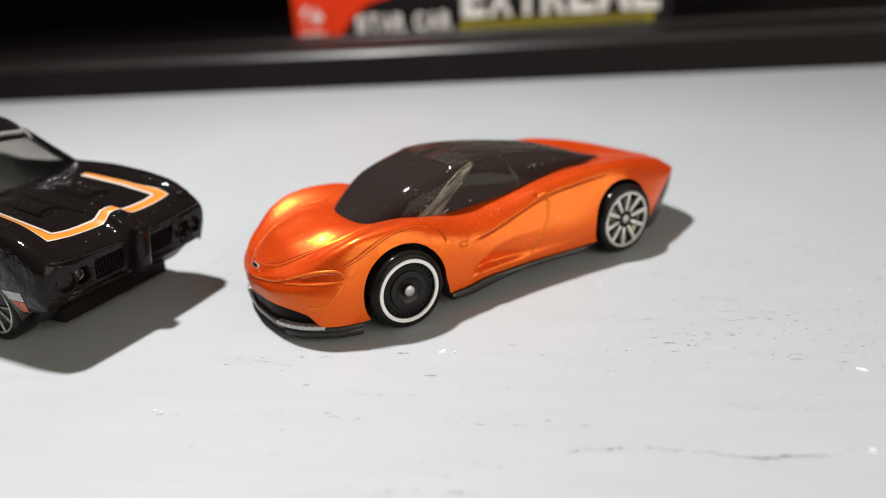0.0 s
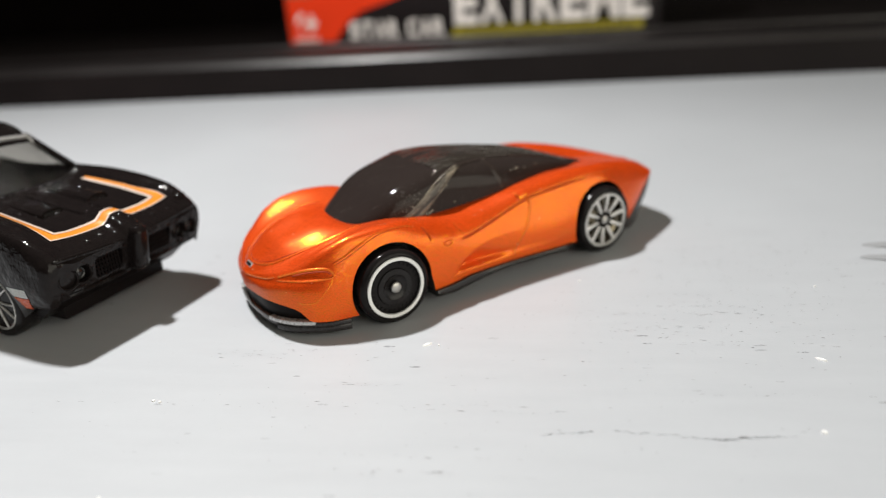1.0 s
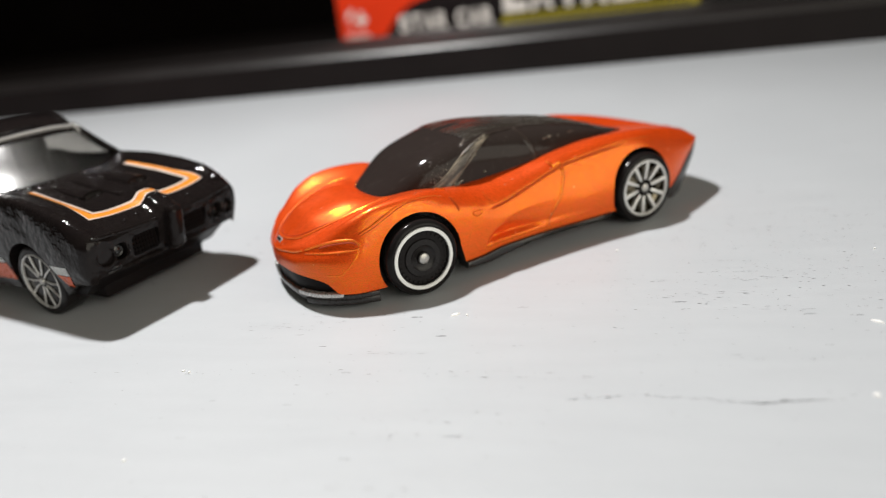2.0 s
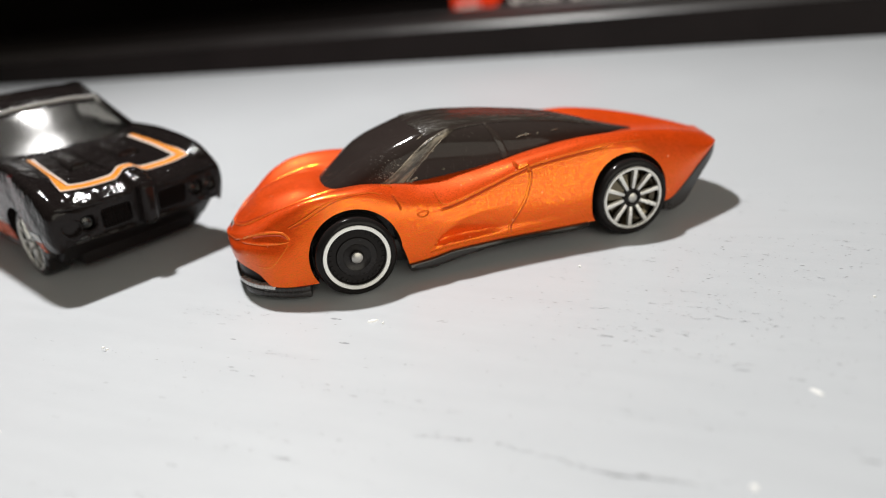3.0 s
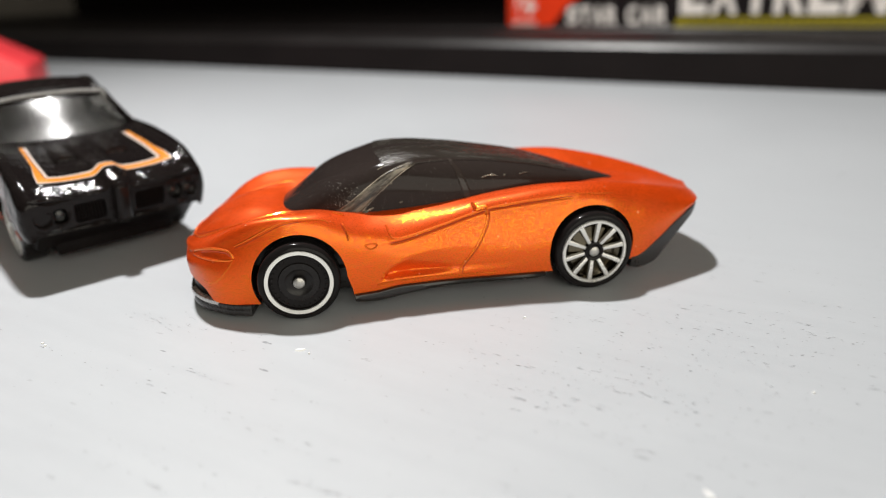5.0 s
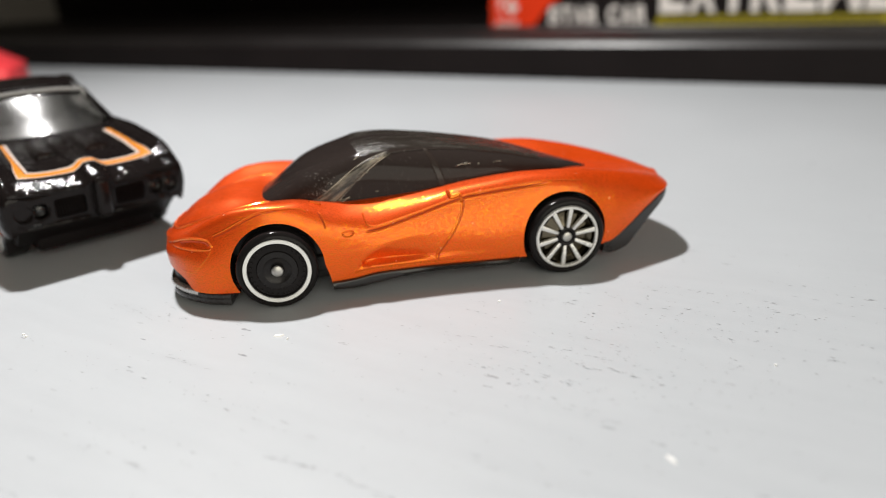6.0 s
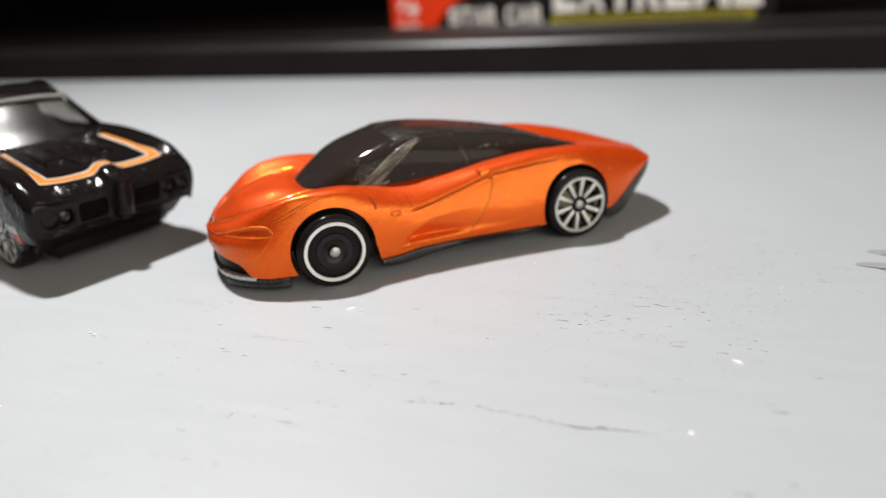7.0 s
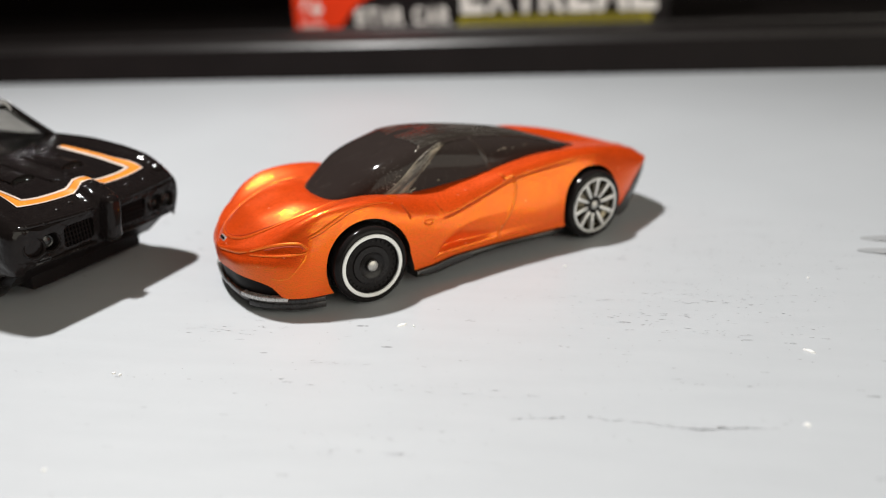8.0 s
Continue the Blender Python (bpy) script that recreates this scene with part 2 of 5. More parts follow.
def flake_paint(name, colour, gold, share, glow=0.3, rough=0.4):
    """Candy paint: deep colour, a soft pearl glow and golden flakes that each tilt their own way, all under clear lacquer."""
    m = Nodes(name)
    tone = m.mix(m.span(m.noise(1.2, 4), 0.35, 0.65), tuple(c * 0.9 for c in colour), colour)
    dust = m.cells(6.0)
    seed = m.add("ShaderNodeSeparateColor")
    m.link(dust.outputs["Color"], seed.inputs[0])
    speck = m.math("LESS_THAN", dust.outputs["Distance"], m.span(seed.outputs[0], 0.7, 1.0, 0.0, 0.12))
    tone = m.mix(m.math("MULTIPLY", speck, 0.6), tone, (1.0, 0.5, 0.3))
    m.to("Base Color", tone)
    peel = m.bump(m.noise(2.6, 3), 0.12, 0.0002)
    lacquer = {"Coat Weight": 0.36, "Coat Roughness": 0.1, "Coat IOR": 1.3}
    for k, v in lacquer.items():
        m.bsdf.inputs[k].default_value = v
    m.set(Metallic=0.0, Specular_IOR_Level=0.2)
    m.to("Roughness", m.span(m.noise(3, 4), 0.3, 0.7, rough, rough + 0.12))
    m.to("Coat Normal", peel)
    flakes = m.cells(150)
    pick = m.add("ShaderNodeSeparateColor")
    m.link(flakes.outputs["Color"], pick.inputs[0])
    chosen = m.math("LESS_THAN", m.math("FRACT", m.math("MULTIPLY", pick.outputs[2], 23.7), 0.0), share)
    tilt = m.add("ShaderNodeVectorMath")
    tilt.operation = "SUBTRACT"
    m.link(flakes.outputs["Color"], tilt.inputs[0])
    tilt.inputs[1].default_value = (0.5, 0.5, 0.5)
    scaled = m.add("ShaderNodeVectorMath")
    scaled.operation = "SCALE"
    scaled.inputs["Scale"].default_value = 0.24
    m.link(tilt.outputs[0], scaled.inputs[0])
    geo = m.add("ShaderNodeNewGeometry")
    total = m.add("ShaderNodeVectorMath")
    total.operation = "ADD"
    m.link(geo.outputs["Normal"], total.inputs[0])
    m.link(scaled.outputs[0], total.inputs[1])
    unit = m.add("ShaderNodeVectorMath")
    unit.operation = "NORMALIZE"
    m.link(total.outputs[0], unit.inputs[0])
    metal = m.add("ShaderNodeBsdfPrincipled", Metallic=1.0, Roughness=0.15)
    metal.inputs["Base Color"].default_value = (*gold, 1)
    m.link(unit.outputs[0], metal.inputs["Normal"])
    pearl = m.add("ShaderNodeBsdfPrincipled", Metallic=1.0, Roughness=0.47)
    pearl.inputs["Base Color"].default_value = (gold[0], gold[1] * 0.42, 0.003, 1)
    for layer in (metal, pearl):
        for k, v in lacquer.items():
            layer.inputs[k].default_value = v
        m.link(peel, layer.inputs["Coat Normal"])
    under = m.add("ShaderNodeMixShader")
    under.inputs[0].default_value = glow
    m.link(m.bsdf.outputs[0], under.inputs[1])
    m.link(pearl.outputs[0], under.inputs[2])
    blend = m.add("ShaderNodeMixShader")
    m.link(m.math("MULTIPLY", chosen, 0.44), blend.inputs[0])
    m.link(under.outputs[0], blend.inputs[1])
    m.link(metal.outputs[0], blend.inputs[2])
    m.link(blend.outputs[0], m.tree.nodes["Material Output"].inputs["Surface"])
    return m.mat


ORANGE = flake_paint("orange_candy_paint", (0.68, 0.057, 0.003), (1.0, 0.36, 0.002), 0.26, 0.21)
# Lighter, golder copy of the orange paint: edge highlights put into colour.
SEAM_LIT = flake_paint("orange_paint_lit_edge", (0.74, 0.09, 0.012), (1.0, 0.45, 0.02), 0.4)
SILL_GLOSS = plain("glossy_black_sill", (0.014, 0.0125, 0.012), 0.16, ior=1.4, rough_vary=0.06)
BLACK_BASE = plain("black_base_plastic", (0.026, 0.024, 0.024), 0.3, gloss=0.32)
TYRE = plain("black_wheel_plastic", (0.012, 0.0105, 0.0105), 0.15, ior=1.18, rough_vary=0.05)
WHEEL_FACE = plain("black_wheel_face", (0.012, 0.0105, 0.0105), 0.24, ior=1.28)
WHITE_PRINT = plain("white_wheel_print", (0.78, 0.78, 0.77), 0.4, vary=0.08)
CHROME = plain("worn_chrome", (0.64, 0.63, 0.61), 0.24, metal=0.5, vary=0.04)
BARREL = plain("bright_chrome_barrel", (0.11, 0.095, 0.07), 0.12, metal=1.0, vary=0.08, rough_vary=0.05)
LIP_GREY = plain("dark_grey_lip_paint", (0.1, 0.095, 0.09), 0.22, metal=0.3, vary=0.2, rough_vary=0.06)
GREY_PRINT = plain("grey_silver_print", (0.5, 0.49, 0.48), 0.3, metal=0.5, vary=0.1)
PIN = plain("axle_pin_steel", (0.4, 0.39, 0.37), 0.4, metal=0.8)


def enamel():
    """Thick gloss enamel over a slightly lumpy casting, dusty in places."""
    m = Nodes("gloss_black_enamel")
    lumps, fine = m.noise(3.2, 3, 0.5), m.noise(26, 3)
    m.to("Base Color", m.mix(m.span(m.noise(9, 5, 0.7), 0.4, 0.75), (0.009, 0.007, 0.007), (0.012, 0.0095, 0.009)))
    m.to("Roughness", m.span(lumps, 0.3, 0.7, 0.06, 0.12))
    m.set(IOR=1.24)
    m.to("Normal", m.bump(fine, 0.06, 0.00005, m.bump(m.noise(8.5, 2), 0.4, 0.0004, m.bump(m.noise(2.6, 1), 0.45, 0.0007))))
    return m.mat


BLACK_PAINT = enamel()
MUSCLE_BASE = plain("satin_black_base", (0.007, 0.0055, 0.0055), 0.36, ior=1.15)
STRIPE_ORANGE = plain("orange_stripe_print", (0.78, 0.27, 0.03), 0.25, coat=0.5, vary=0.1)
STRIPE_PALE = plain("pale_stripe_print", (0.75, 0.62, 0.55), 0.28, coat=0.4, vary=0.1)
STRIPE_RED = plain("red_orange_print", (0.85, 0.14, 0.02), 0.28, coat=0.4, vary=0.1)
STRIPE_GREY = plain("grey_white_print", (0.85, 0.86, 0.85), 0.3, coat=0.4, vary=0.12)
LAMP_DARK = plain("dark_recess", (0.01, 0.01, 0.01), 0.28)
SHELF_BLACK = plain("black_shelf_laminate", (0.0095, 0.0072, 0.0072), 0.6, grain=1.2, bump=0.1, rough_vary=0.04, gloss=0.12)
TRIM_BLACK = plain("black_glossy_trim", (0.012, 0.01, 0.01), 0.38, grain=1.2, bump=0.1, rough_vary=0.03, gloss=0.75)
GAP = plain("panel_gap", (0.42, 0.05, 0.012), 0.5, gloss=0.2)
BACK_BLACK = plain("black_back_panel", (0.0035, 0.0022, 0.0022), 0.6, grain=0.4, gloss=0.1)
CARD_BLACK = plain("black_carton", (0.012, 0.009, 0.01), 0.4, grain=1.0)
CARD_RED = plain("red_carton_print", (0.85, 0.05, 0.012), 0.6, grain=1.0, vary=0.1, gloss=0.1)
CARD_TAN = plain("tan_carton_print", (0.3, 0.13, 0.06), 0.42, grain=1.0, vary=0.12)
CARD_WHITE = plain("white_carton_print", (0.88, 0.83, 0.8), 0.5, vary=0.08)
CARD_OLIVE = plain("olive_yellow_print", (0.36, 0.3, 0.02), 0.45, vary=0.15)
RED_PLASTIC = plain("red_plastic", (0.75, 0.05, 0.06), 0.4, vary=0.08)
WALL_PAINT = plain("wall_paint", (0.22, 0.2, 0.18), 0.8, grain=0.05)
CEILING_PAINT = plain("ceiling_paint", (0.3, 0.29, 0.27), 0.8, grain=0.05)
FRAME_WHITE = plain("white_frame_paint", (0.75, 0.74, 0.72), 0.5, grain=0.3, vary=0.06)
CHIP_WHITE = plain("white_chip", (0.85, 0.85, 0.84), 0.5, vary=0.05)
PIT_DARK = plain("dark_scratch", (0.26, 0.265, 0.28), 0.6, vary=0.5, grain=3.0)
# Smoked plastic made paler and metallic: glints sit in its colour.
PILLAR = plain("smoked_glint_edge", (0.3, 0.26, 0.21), 0.16, metal=0.6, vary=0.4, grain=10, gloss=0.8)
STAIN = plain("grey_stain", (0.34, 0.35, 0.365), 0.5, vary=0.12, grain=2)
STAIN_DARK = plain("dark_rub", (0.2, 0.205, 0.21), 0.5, vary=0.3, grain=4)


def smoked_plastic(name="smoked_window_plastic", scuffed=0.0):
    """Glossy smoked plastic with hairline scratches in two directions, and a gritty scuff along the foot of the windscreen pillar."""
    m = Nodes(name)
    hair = m.span(m.noise(3.0, 9, 0.8, m.turned(35, (1, 9, 2))), 0.58, 0.68)
    cross = m.span(m.noise(3.0, 9, 0.8, m.turned(-50, (1, 11, 2))), 0.6, 0.68)
    smear = m.span(m.noise(0.8, 4, 0.6), 0.42, 0.68)
    lines = m.math("MAXIMUM", hair, m.math("MULTIPLY", cross, 0.7))
    worn = m.math("MULTIPLY", lines, m.math("ADD", m.math("MULTIPLY", smear, 0.5), 0.08 + 0.6 * scuffed))
    spot = m.add("ShaderNodeVectorMath")
    spot.operation = "DISTANCE"
    m.link(m.co, spot.inputs[0])
    spot.inputs[1].default_value = (0.72, -0.84, 1.42)
    near = m.span(spot.outputs["Value"], 0.1, 0.6, 1.0, 0.0)
    grit = m.span(m.math("ADD", m.noise(16, 8, 0.8, m.turned(40, (1, 2.2, 1.5))), m.math("MULTIPLY", near, 0.14)), 0.67, 0.74)
    grit = m.math("MULTIPLY", grit, m.span(near, 0.0, 0.3))
    worn = m.math("MAXIMUM", worn, m.math("MULTIPLY", grit, 0.8))
    m.to("Base Color", m.mix(worn, (0.029 + 0.014 * scuffed, 0.022 + 0.009 * scuffed, 0.02 + 0.005 * scuffed), (0.34, 0.31, 0.27)))
    m.to("Roughness", m.math("ADD", m.span(smear, 0, 1, 0.07 + 0.08 * scuffed, 0.15 + 0.12 * scuffed), m.math("MULTIPLY", grit, 0.3)))
    m.set(IOR=1.2 + 0.3 * scuffed)
    m.to("Normal", m.bump(worn, 0.3, 0.0001, m.bump(m.noise(1.6, 2), 0.2, 0.0004)))
    return m.mat


def scuff_glare_plastic(name="scuff_glare_window", lean=33, amount=1.0):
    """Scuffed smoked plastic: pale streaks along it that also paint glare; broad soft shine."""
    m = Nodes(name)
    tip = m.add("ShaderNodeMapping")
    tip.inputs["Rotation"].default_value = (0, radians(lean), 0)
    m.link(m.co, tip.inputs["Vector"])
    long = m.add("ShaderNodeMapping")
    long.inputs["Scale"].default_value = (0.7, 5, 5)
    m.link(tip.outputs["Vector"], long.inputs["Vector"])
    streak = m.noise(2.4, 6, 0.65, long.outputs["Vector"])
    glare = m.math("MULTIPLY", m.span(streak, 0.42, 0.68), m.span(m.noise(2.2, 4, 0.6), 0.35, 0.65, 0.25, 1.0))
    m.to("Base Color", m.mix(glare, (0.03, 0.024, 0.02), tuple(0.03 + amount * c for c in (0.32, 0.27, 0.2))))
    m.to("Roughness", m.span(streak, 0.35, 0.65, 0.16, 0.34))
    m.set(IOR=1.42)
    m.to("Normal", m.bump(streak, 0.5, 0.0004, m.bump(m.noise(7, 3), 0.25, 0.0003)))
    return m.mat


def clear_plastic():
    m = Nodes("clear_window_plastic")
    m.set(Base_Color=(0.86, 0.84, 0.8), IOR=1.4, Transmission_Weight=1.0, Coat_Weight=1.0, Coat_Roughness=0.2, Coat_IOR=1.42)
    m.to("Roughness", m.span(m.noise(2.5, 6, 0.7), 0.4, 0.7, 0.03, 0.12))
    m.to("Normal", m.bump(m.noise(2.5, 2), 0.05, 0.0001))
    return m.mat


def painted_board():
    """Blue-grey painted board: streaky brush grain, specks and dark nicks that run with the grain."""
    m = Nodes("grey_painted_board")
    grain = m.turned(0, (0.35, 2.6, 1))
    streak = m.noise(1.6, 6, 0.6, grain)
    cloud = m.noise(0.09, 4, 0.6)
    tone = m.math("ADD", m.math("MULTIPLY", streak, 0.45), m.math("MULTIPLY", cloud, 0.55))
    mottle = m.span(m.noise(7, 4, 0.7), 0.3, 0.7, -0.12, 0.12)
    base = m.mix(m.math("ADD", m.span(tone, 0.35, 0.65), mottle), (0.466, 0.487, 0.513), (0.5, 0.522, 0.548))
    nick_co = m.turned(0, (1.6, 6.5, 1))
    nick = m.cells(1.25, nick_co)
    where = m.span(m.noise(0.22, 3), 0.5, 0.6)
    seed = m.add("ShaderNodeSeparateColor")
    m.link(nick.outputs["Color"], seed.inputs[0])
    size = m.span(seed.outputs[0], 0.55, 1.0, 0.0, 0.2)
    mark = m.math("MULTIPLY", m.math("LESS_THAN", nick.outputs["Distance"], size), where)
    ragged = m.math("MULTIPLY", mark, m.span(m.noise(14, 3), 0.42, 0.55))
    m.to("Base Color", m.mix(m.math("MULTIPLY", ragged, 0.6), base, (0.13, 0.135, 0.15)))
    m.to("Roughness", m.span(tone, 0.3, 0.7, 0.4, 0.52))
    n = m.bump(streak, 0.07, 0.0001)
    m.to("Normal", m.bump(m.noise(18, 4), 0.12, 0.00005, n))
    return m.mat


SMOKED, SCUFFED, SCUFF_GLARE, ROOF_SCUFF_GLARE = smoked_plastic(), smoked_plastic("scuffed_window_plastic", 0.3), scuff_glare_plastic(), scuff_glare_plastic("scuff_glare_roof", -3, 0.14)
CLEAR, BOARD = clear_plastic(), painted_board()

# ---------------------------------------------------------------- the place
EDGE = -39.5        # bearing of the table's far edge, degrees
EDGE_FAR = 23.1     # from the origin to that edge, cm
ALONG = Vector((math.cos(radians(EDGE)), math.sin(radians(EDGE))))
AWAY = Vector((-ALONG.y, ALONG.x))


def setting(name, bm, material, label, m=None, category=""):
    ob = part(name, bm, material)
    ob.matrix_basis = m or Matrix()
    return tagged(ob, label, category or name.split("_")[0], kind="structure")


turn = Matrix.Rotation(radians(EDGE), 4, "Z")
setting("tabletop", box_bm(-75, 75, -45, EDGE_FAR, -2.5, 0, 0.15), BOARD, "blue-grey painted board, nicked and lightly scratched", turn, "table top")


def run_bm(prof):
    """A profile drawn across y-z and run along x."""
    return loft([[(x, y, z) for y, z in prof] for x in (-110, -25, 25, 110)])


TOP = 1.345     # height of the shelf, cm
nose = [(EDGE_FAR + 0.03 + 0.9 * (math.cos(radians(34)) - math.cos(e)), 1.42 + 0.9 * (math.sin(e) - math.sin(radians(34)))) for e in np.radians(np.linspace(34, 96, 28))]
nose += [(EDGE_FAR + 2.4, 1.7), (EDGE_FAR + 6.5, TOP + 0.01)]
setting("shelf", run_bm([(EDGE_FAR + 0.02, -2.5), (EDGE_FAR + 0.02, 1.42), (EDGE_FAR + 0.3, 1.42), (EDGE_FAR + 1.0, TOP - 0.004), (EDGE_FAR + 45, TOP - 0.004), (EDGE_FAR + 45, -2.5)]), SHELF_BLACK,
                "low black shelf behind the grey board", turn)
setting("trim_front", run_bm([(EDGE_FAR + 0.025, 1.425)] + nose + [(nose[-1][0] + 0.05, TOP - 0.01)]), TRIM_BLACK, "rounded glossy black front lip of the shelf", turn)
ridge = [(EDGE_FAR + 10.9 - 0.24 * math.cos(a), TOP - 0.06 + 0.24 * math.sin(a)) for a in np.linspace(0, math.pi, 12)]
setting("trim_back", run_bm(ridge), TRIM_BLACK, "low glossy black ridge on the shelf", turn)
setting("back_panel", box_bm(-110, 110, EDGE_FAR + 45, EDGE_FAR + 48, -2.5, 90, 0.2), BACK_BLACK, "black back panel behind the shelf", turn)
setting("floor", box_bm(-300, 300, -200, 300, -4.5, -2.5, 0), WALL_PAINT, "plain dull surface under the grey board")
setting("ceiling", box_bm(-300, 300, -200, 300, 180, 182, 0), CEILING_PAINT, "plain pale ceiling")
for nm, b in (("wall_north", (-300, 300, 300, 302)), ("wall_west", (-302, -300, -200, 300)), ("wall_east", (300, 302, -200, 300))):
    setting(nm, box_bm(*b, -4.5, 182, 0), WALL_PAINT, "plain painted room wall")
# Opening and frame are made up to house the added fill lamp.
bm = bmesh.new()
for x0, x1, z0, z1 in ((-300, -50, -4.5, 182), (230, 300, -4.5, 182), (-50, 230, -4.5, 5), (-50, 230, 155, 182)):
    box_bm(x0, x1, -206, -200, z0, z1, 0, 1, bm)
setting("wall_south", bm, WALL_PAINT, "plain painted room wall with an opening for the added fill lamp")
window = setting("window_1", box_bm(-54, 234, -200, -197, 1, 5, 0.3), FRAME_WHITE, "unseen white frame added round the fill lamp")
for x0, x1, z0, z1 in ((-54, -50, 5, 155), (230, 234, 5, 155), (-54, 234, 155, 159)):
    part("unseen_frame", box_bm(x0, x1, -200, -197, z0, z1, 0.3), FRAME_WHITE, window)


# ---------------------------------------------------------------- orange sports car
def wheel_front(parent, x, side, z, r):
    """Black disc wheel with a white printed ring and a grey axle pin."""
    tyre = part("wheel", lathe_bm([(0, -0.42), (r - 0.1, -0.42), (r - 0.03, -0.4), (r, -0.34), (r, -0.06), (r - 0.02, -0.02), (r - 0.055, 0.0), (r - 0.075, 0.005),
                                   (r - 0.085, -0.01), (r * 0.7, -0.02), (r * 0.69, -0.055), (r * 0.4, -0.06), (0, -0.06)], 64), TYRE, parent, "black plastic wheel with a white printed ring")
    tyre.matrix_basis = pose(x * CM, side * 1.65 * CM, z * CM, 0, 0, 0 if side > 0 else 180)
    part("ring", lathe_bm([(r * 0.725, -0.03), (r * 0.73, -0.002), (r * 0.74, 0.004), (r * 0.815, 0.004), (r * 0.825, -0.004), (r * 0.83, -0.03)], 64), WHITE_PRINT, tyre, "white printed ring")
    part("hub", lathe_bm([(0.3, -0.07), (0.28, -0.035), (0.2, -0.03), (0.17, -0.05), (0.1, -0.06), (0.085, -0.02), (0, -0.015)], 40), WHEEL_FACE, tyre)
    bm = bmesh.new()
    for k in range(30):
        a = 2 * math.pi * k / 30
        n0 = len(bm.verts)
        box_bm(r * 0.615, r * 0.68, -0.07, -0.035, -0.014, 0.014, 0.006, 1, bm)
        bm.verts.ensure_lookup_table()
        bmesh.ops.rotate(bm, cent=(0, 0, 0), matrix=Matrix.Rotation(a, 3, "Y"), verts=bm.verts[n0:])
    part("studs", bm, WHEEL_FACE, tyre)
    part("pin", lathe_bm([(0, 0.02), (0.05, 0.016), (0.078, 0.0), (0.085, -0.02), (0.085, -0.06)], 24), PIN, tyre, "grey axle pin")
    return tyre


def wheel_rear(parent, x, side, z, r):
    """Black tyre with a ten-spoke chrome rim."""
    tyre = part("wheel", lathe_bm([(0, -0.48), (r - 0.1, -0.48), (r - 0.03, -0.46), (r, -0.4), (r, -0.06), (r - 0.02, -0.02), (r - 0.05, 0.0), (r - 0.09, 0.0),
                                   (r - 0.11, -0.03), (r * 0.78, -0.14), (0, -0.16)], 64), TYRE, parent, "black wheel with a ten-spoke silver rim")
    tyre.matrix_basis = pose(x * CM, side * 1.65 * CM, z * CM, 0, 0, 0 if side > 0 else 180)
    rim = part("rim", lathe_bm([(r * 0.73, -0.11), (r * 0.735, -0.005), (r * 0.75, 0.006), (r * 0.80, 0.006), (r * 0.82, -0.006), (r * 0.825, -0.06)], 64), CHROME, tyre, "worn silver rim")
    for k in range(10):
        a = 2 * math.pi * (k + 0.3) / 10
        bm = bmesh.new()
        box_bm(0.13, r * 0.75, -0.07, 0.0, -0.03, 0.03, 0.012, 2, bm)
        for v in bm.verts:
            v.co.z *= 0.8 + 0.45 * (v.co.x - 0.13) / (r * 0.62)
            v.co.y -= 0.03 * (1 - (v.co.x - 0.13) / (r * 0.62))
        bmesh.ops.rotate(bm, cent=(0, 0, 0), matrix=Matrix.Rotation(a, 3, "Y"), verts=bm.verts)
        part("spoke", bm, CHROME, tyre)
    part("rim_barrel", lathe_bm([(r * 0.735, -0.03), (r * 0.7, -0.09), (r * 0.6, -0.13), (r * 0.3, -0.1), (0.14, -0.09)], 48), BARREL, tyre, "bright chrome dish behind the spokes")
    part("hub", lathe_bm([(0.15, -0.1), (0.145, -0.025), (0.125, -0.015), (0.1, -0.025), (0.085, -0.05), (0, -0.05)], 32), TYRE, tyre)
    part("pin", lathe_bm([(0, 0.0), (0.05, -0.003), (0.072, -0.015), (0.078, -0.06)], 24), PIN, tyre, "grey axle pin")
    return tyre


WIDE = pchip((-1.84, 0.1), (-1.81, 0.3), (-1.76, 0.57), (-1.66, 0.84), (-1.5, 1.09), (-1.3, 1.29), (-1.0, 1.45), (-0.7, 1.51), (0, 1.56), (1, 1.55), (2, 1.53), (3.5, 1.59), (4.3, 1.6),
             (5.0, 1.46), (5.6, 1.25), (6.1, 1.02), (6.3, 0.78), (6.42, 0.4), (6.45, 0.15))
CREST_V = pchip((-1.84, 0.06), (-1.6, 0.69), (-1.3, 1.04), (-0.9, 1.26), (-0.5, 1.33), (0.0, 1.34), (0.5, 1.26), (1.0, 1.08), (2.0, 1.02), (3.0, 1.08), (4.2, 1.2), (5.0, 1.08), (5.7, 0.86), (6.2, 0.58), (6.45, 0.1))
CREST_Z = pchip((-1.84, 0.78), (-1.6, 0.9), (-1.3, 1.05), (-0.9, 1.31), (-0.55, 1.43), (-0.2, 1.46), (0.25, 1.44), (0.7, 1.335), (1.1, 1.285), (2.0, 1.335), (3.0, 1.46), (3.8, 1.54), (4.4, 1.52), (5.0, 1.43), (5.6, 1.29), (6.2, 1.11), (6.45, 1.03))
MID_Z = pchip((-1.84, 0.8), (-1.6, 0.93), (-1.0, 1.1), (-0.4, 1.22), (0.5, 1.27), (2.0, 1.25), (3.5, 1.3), (4.6, 1.3), (5.2, 1.22), (6.0, 1.1), (6.45, 1.05))
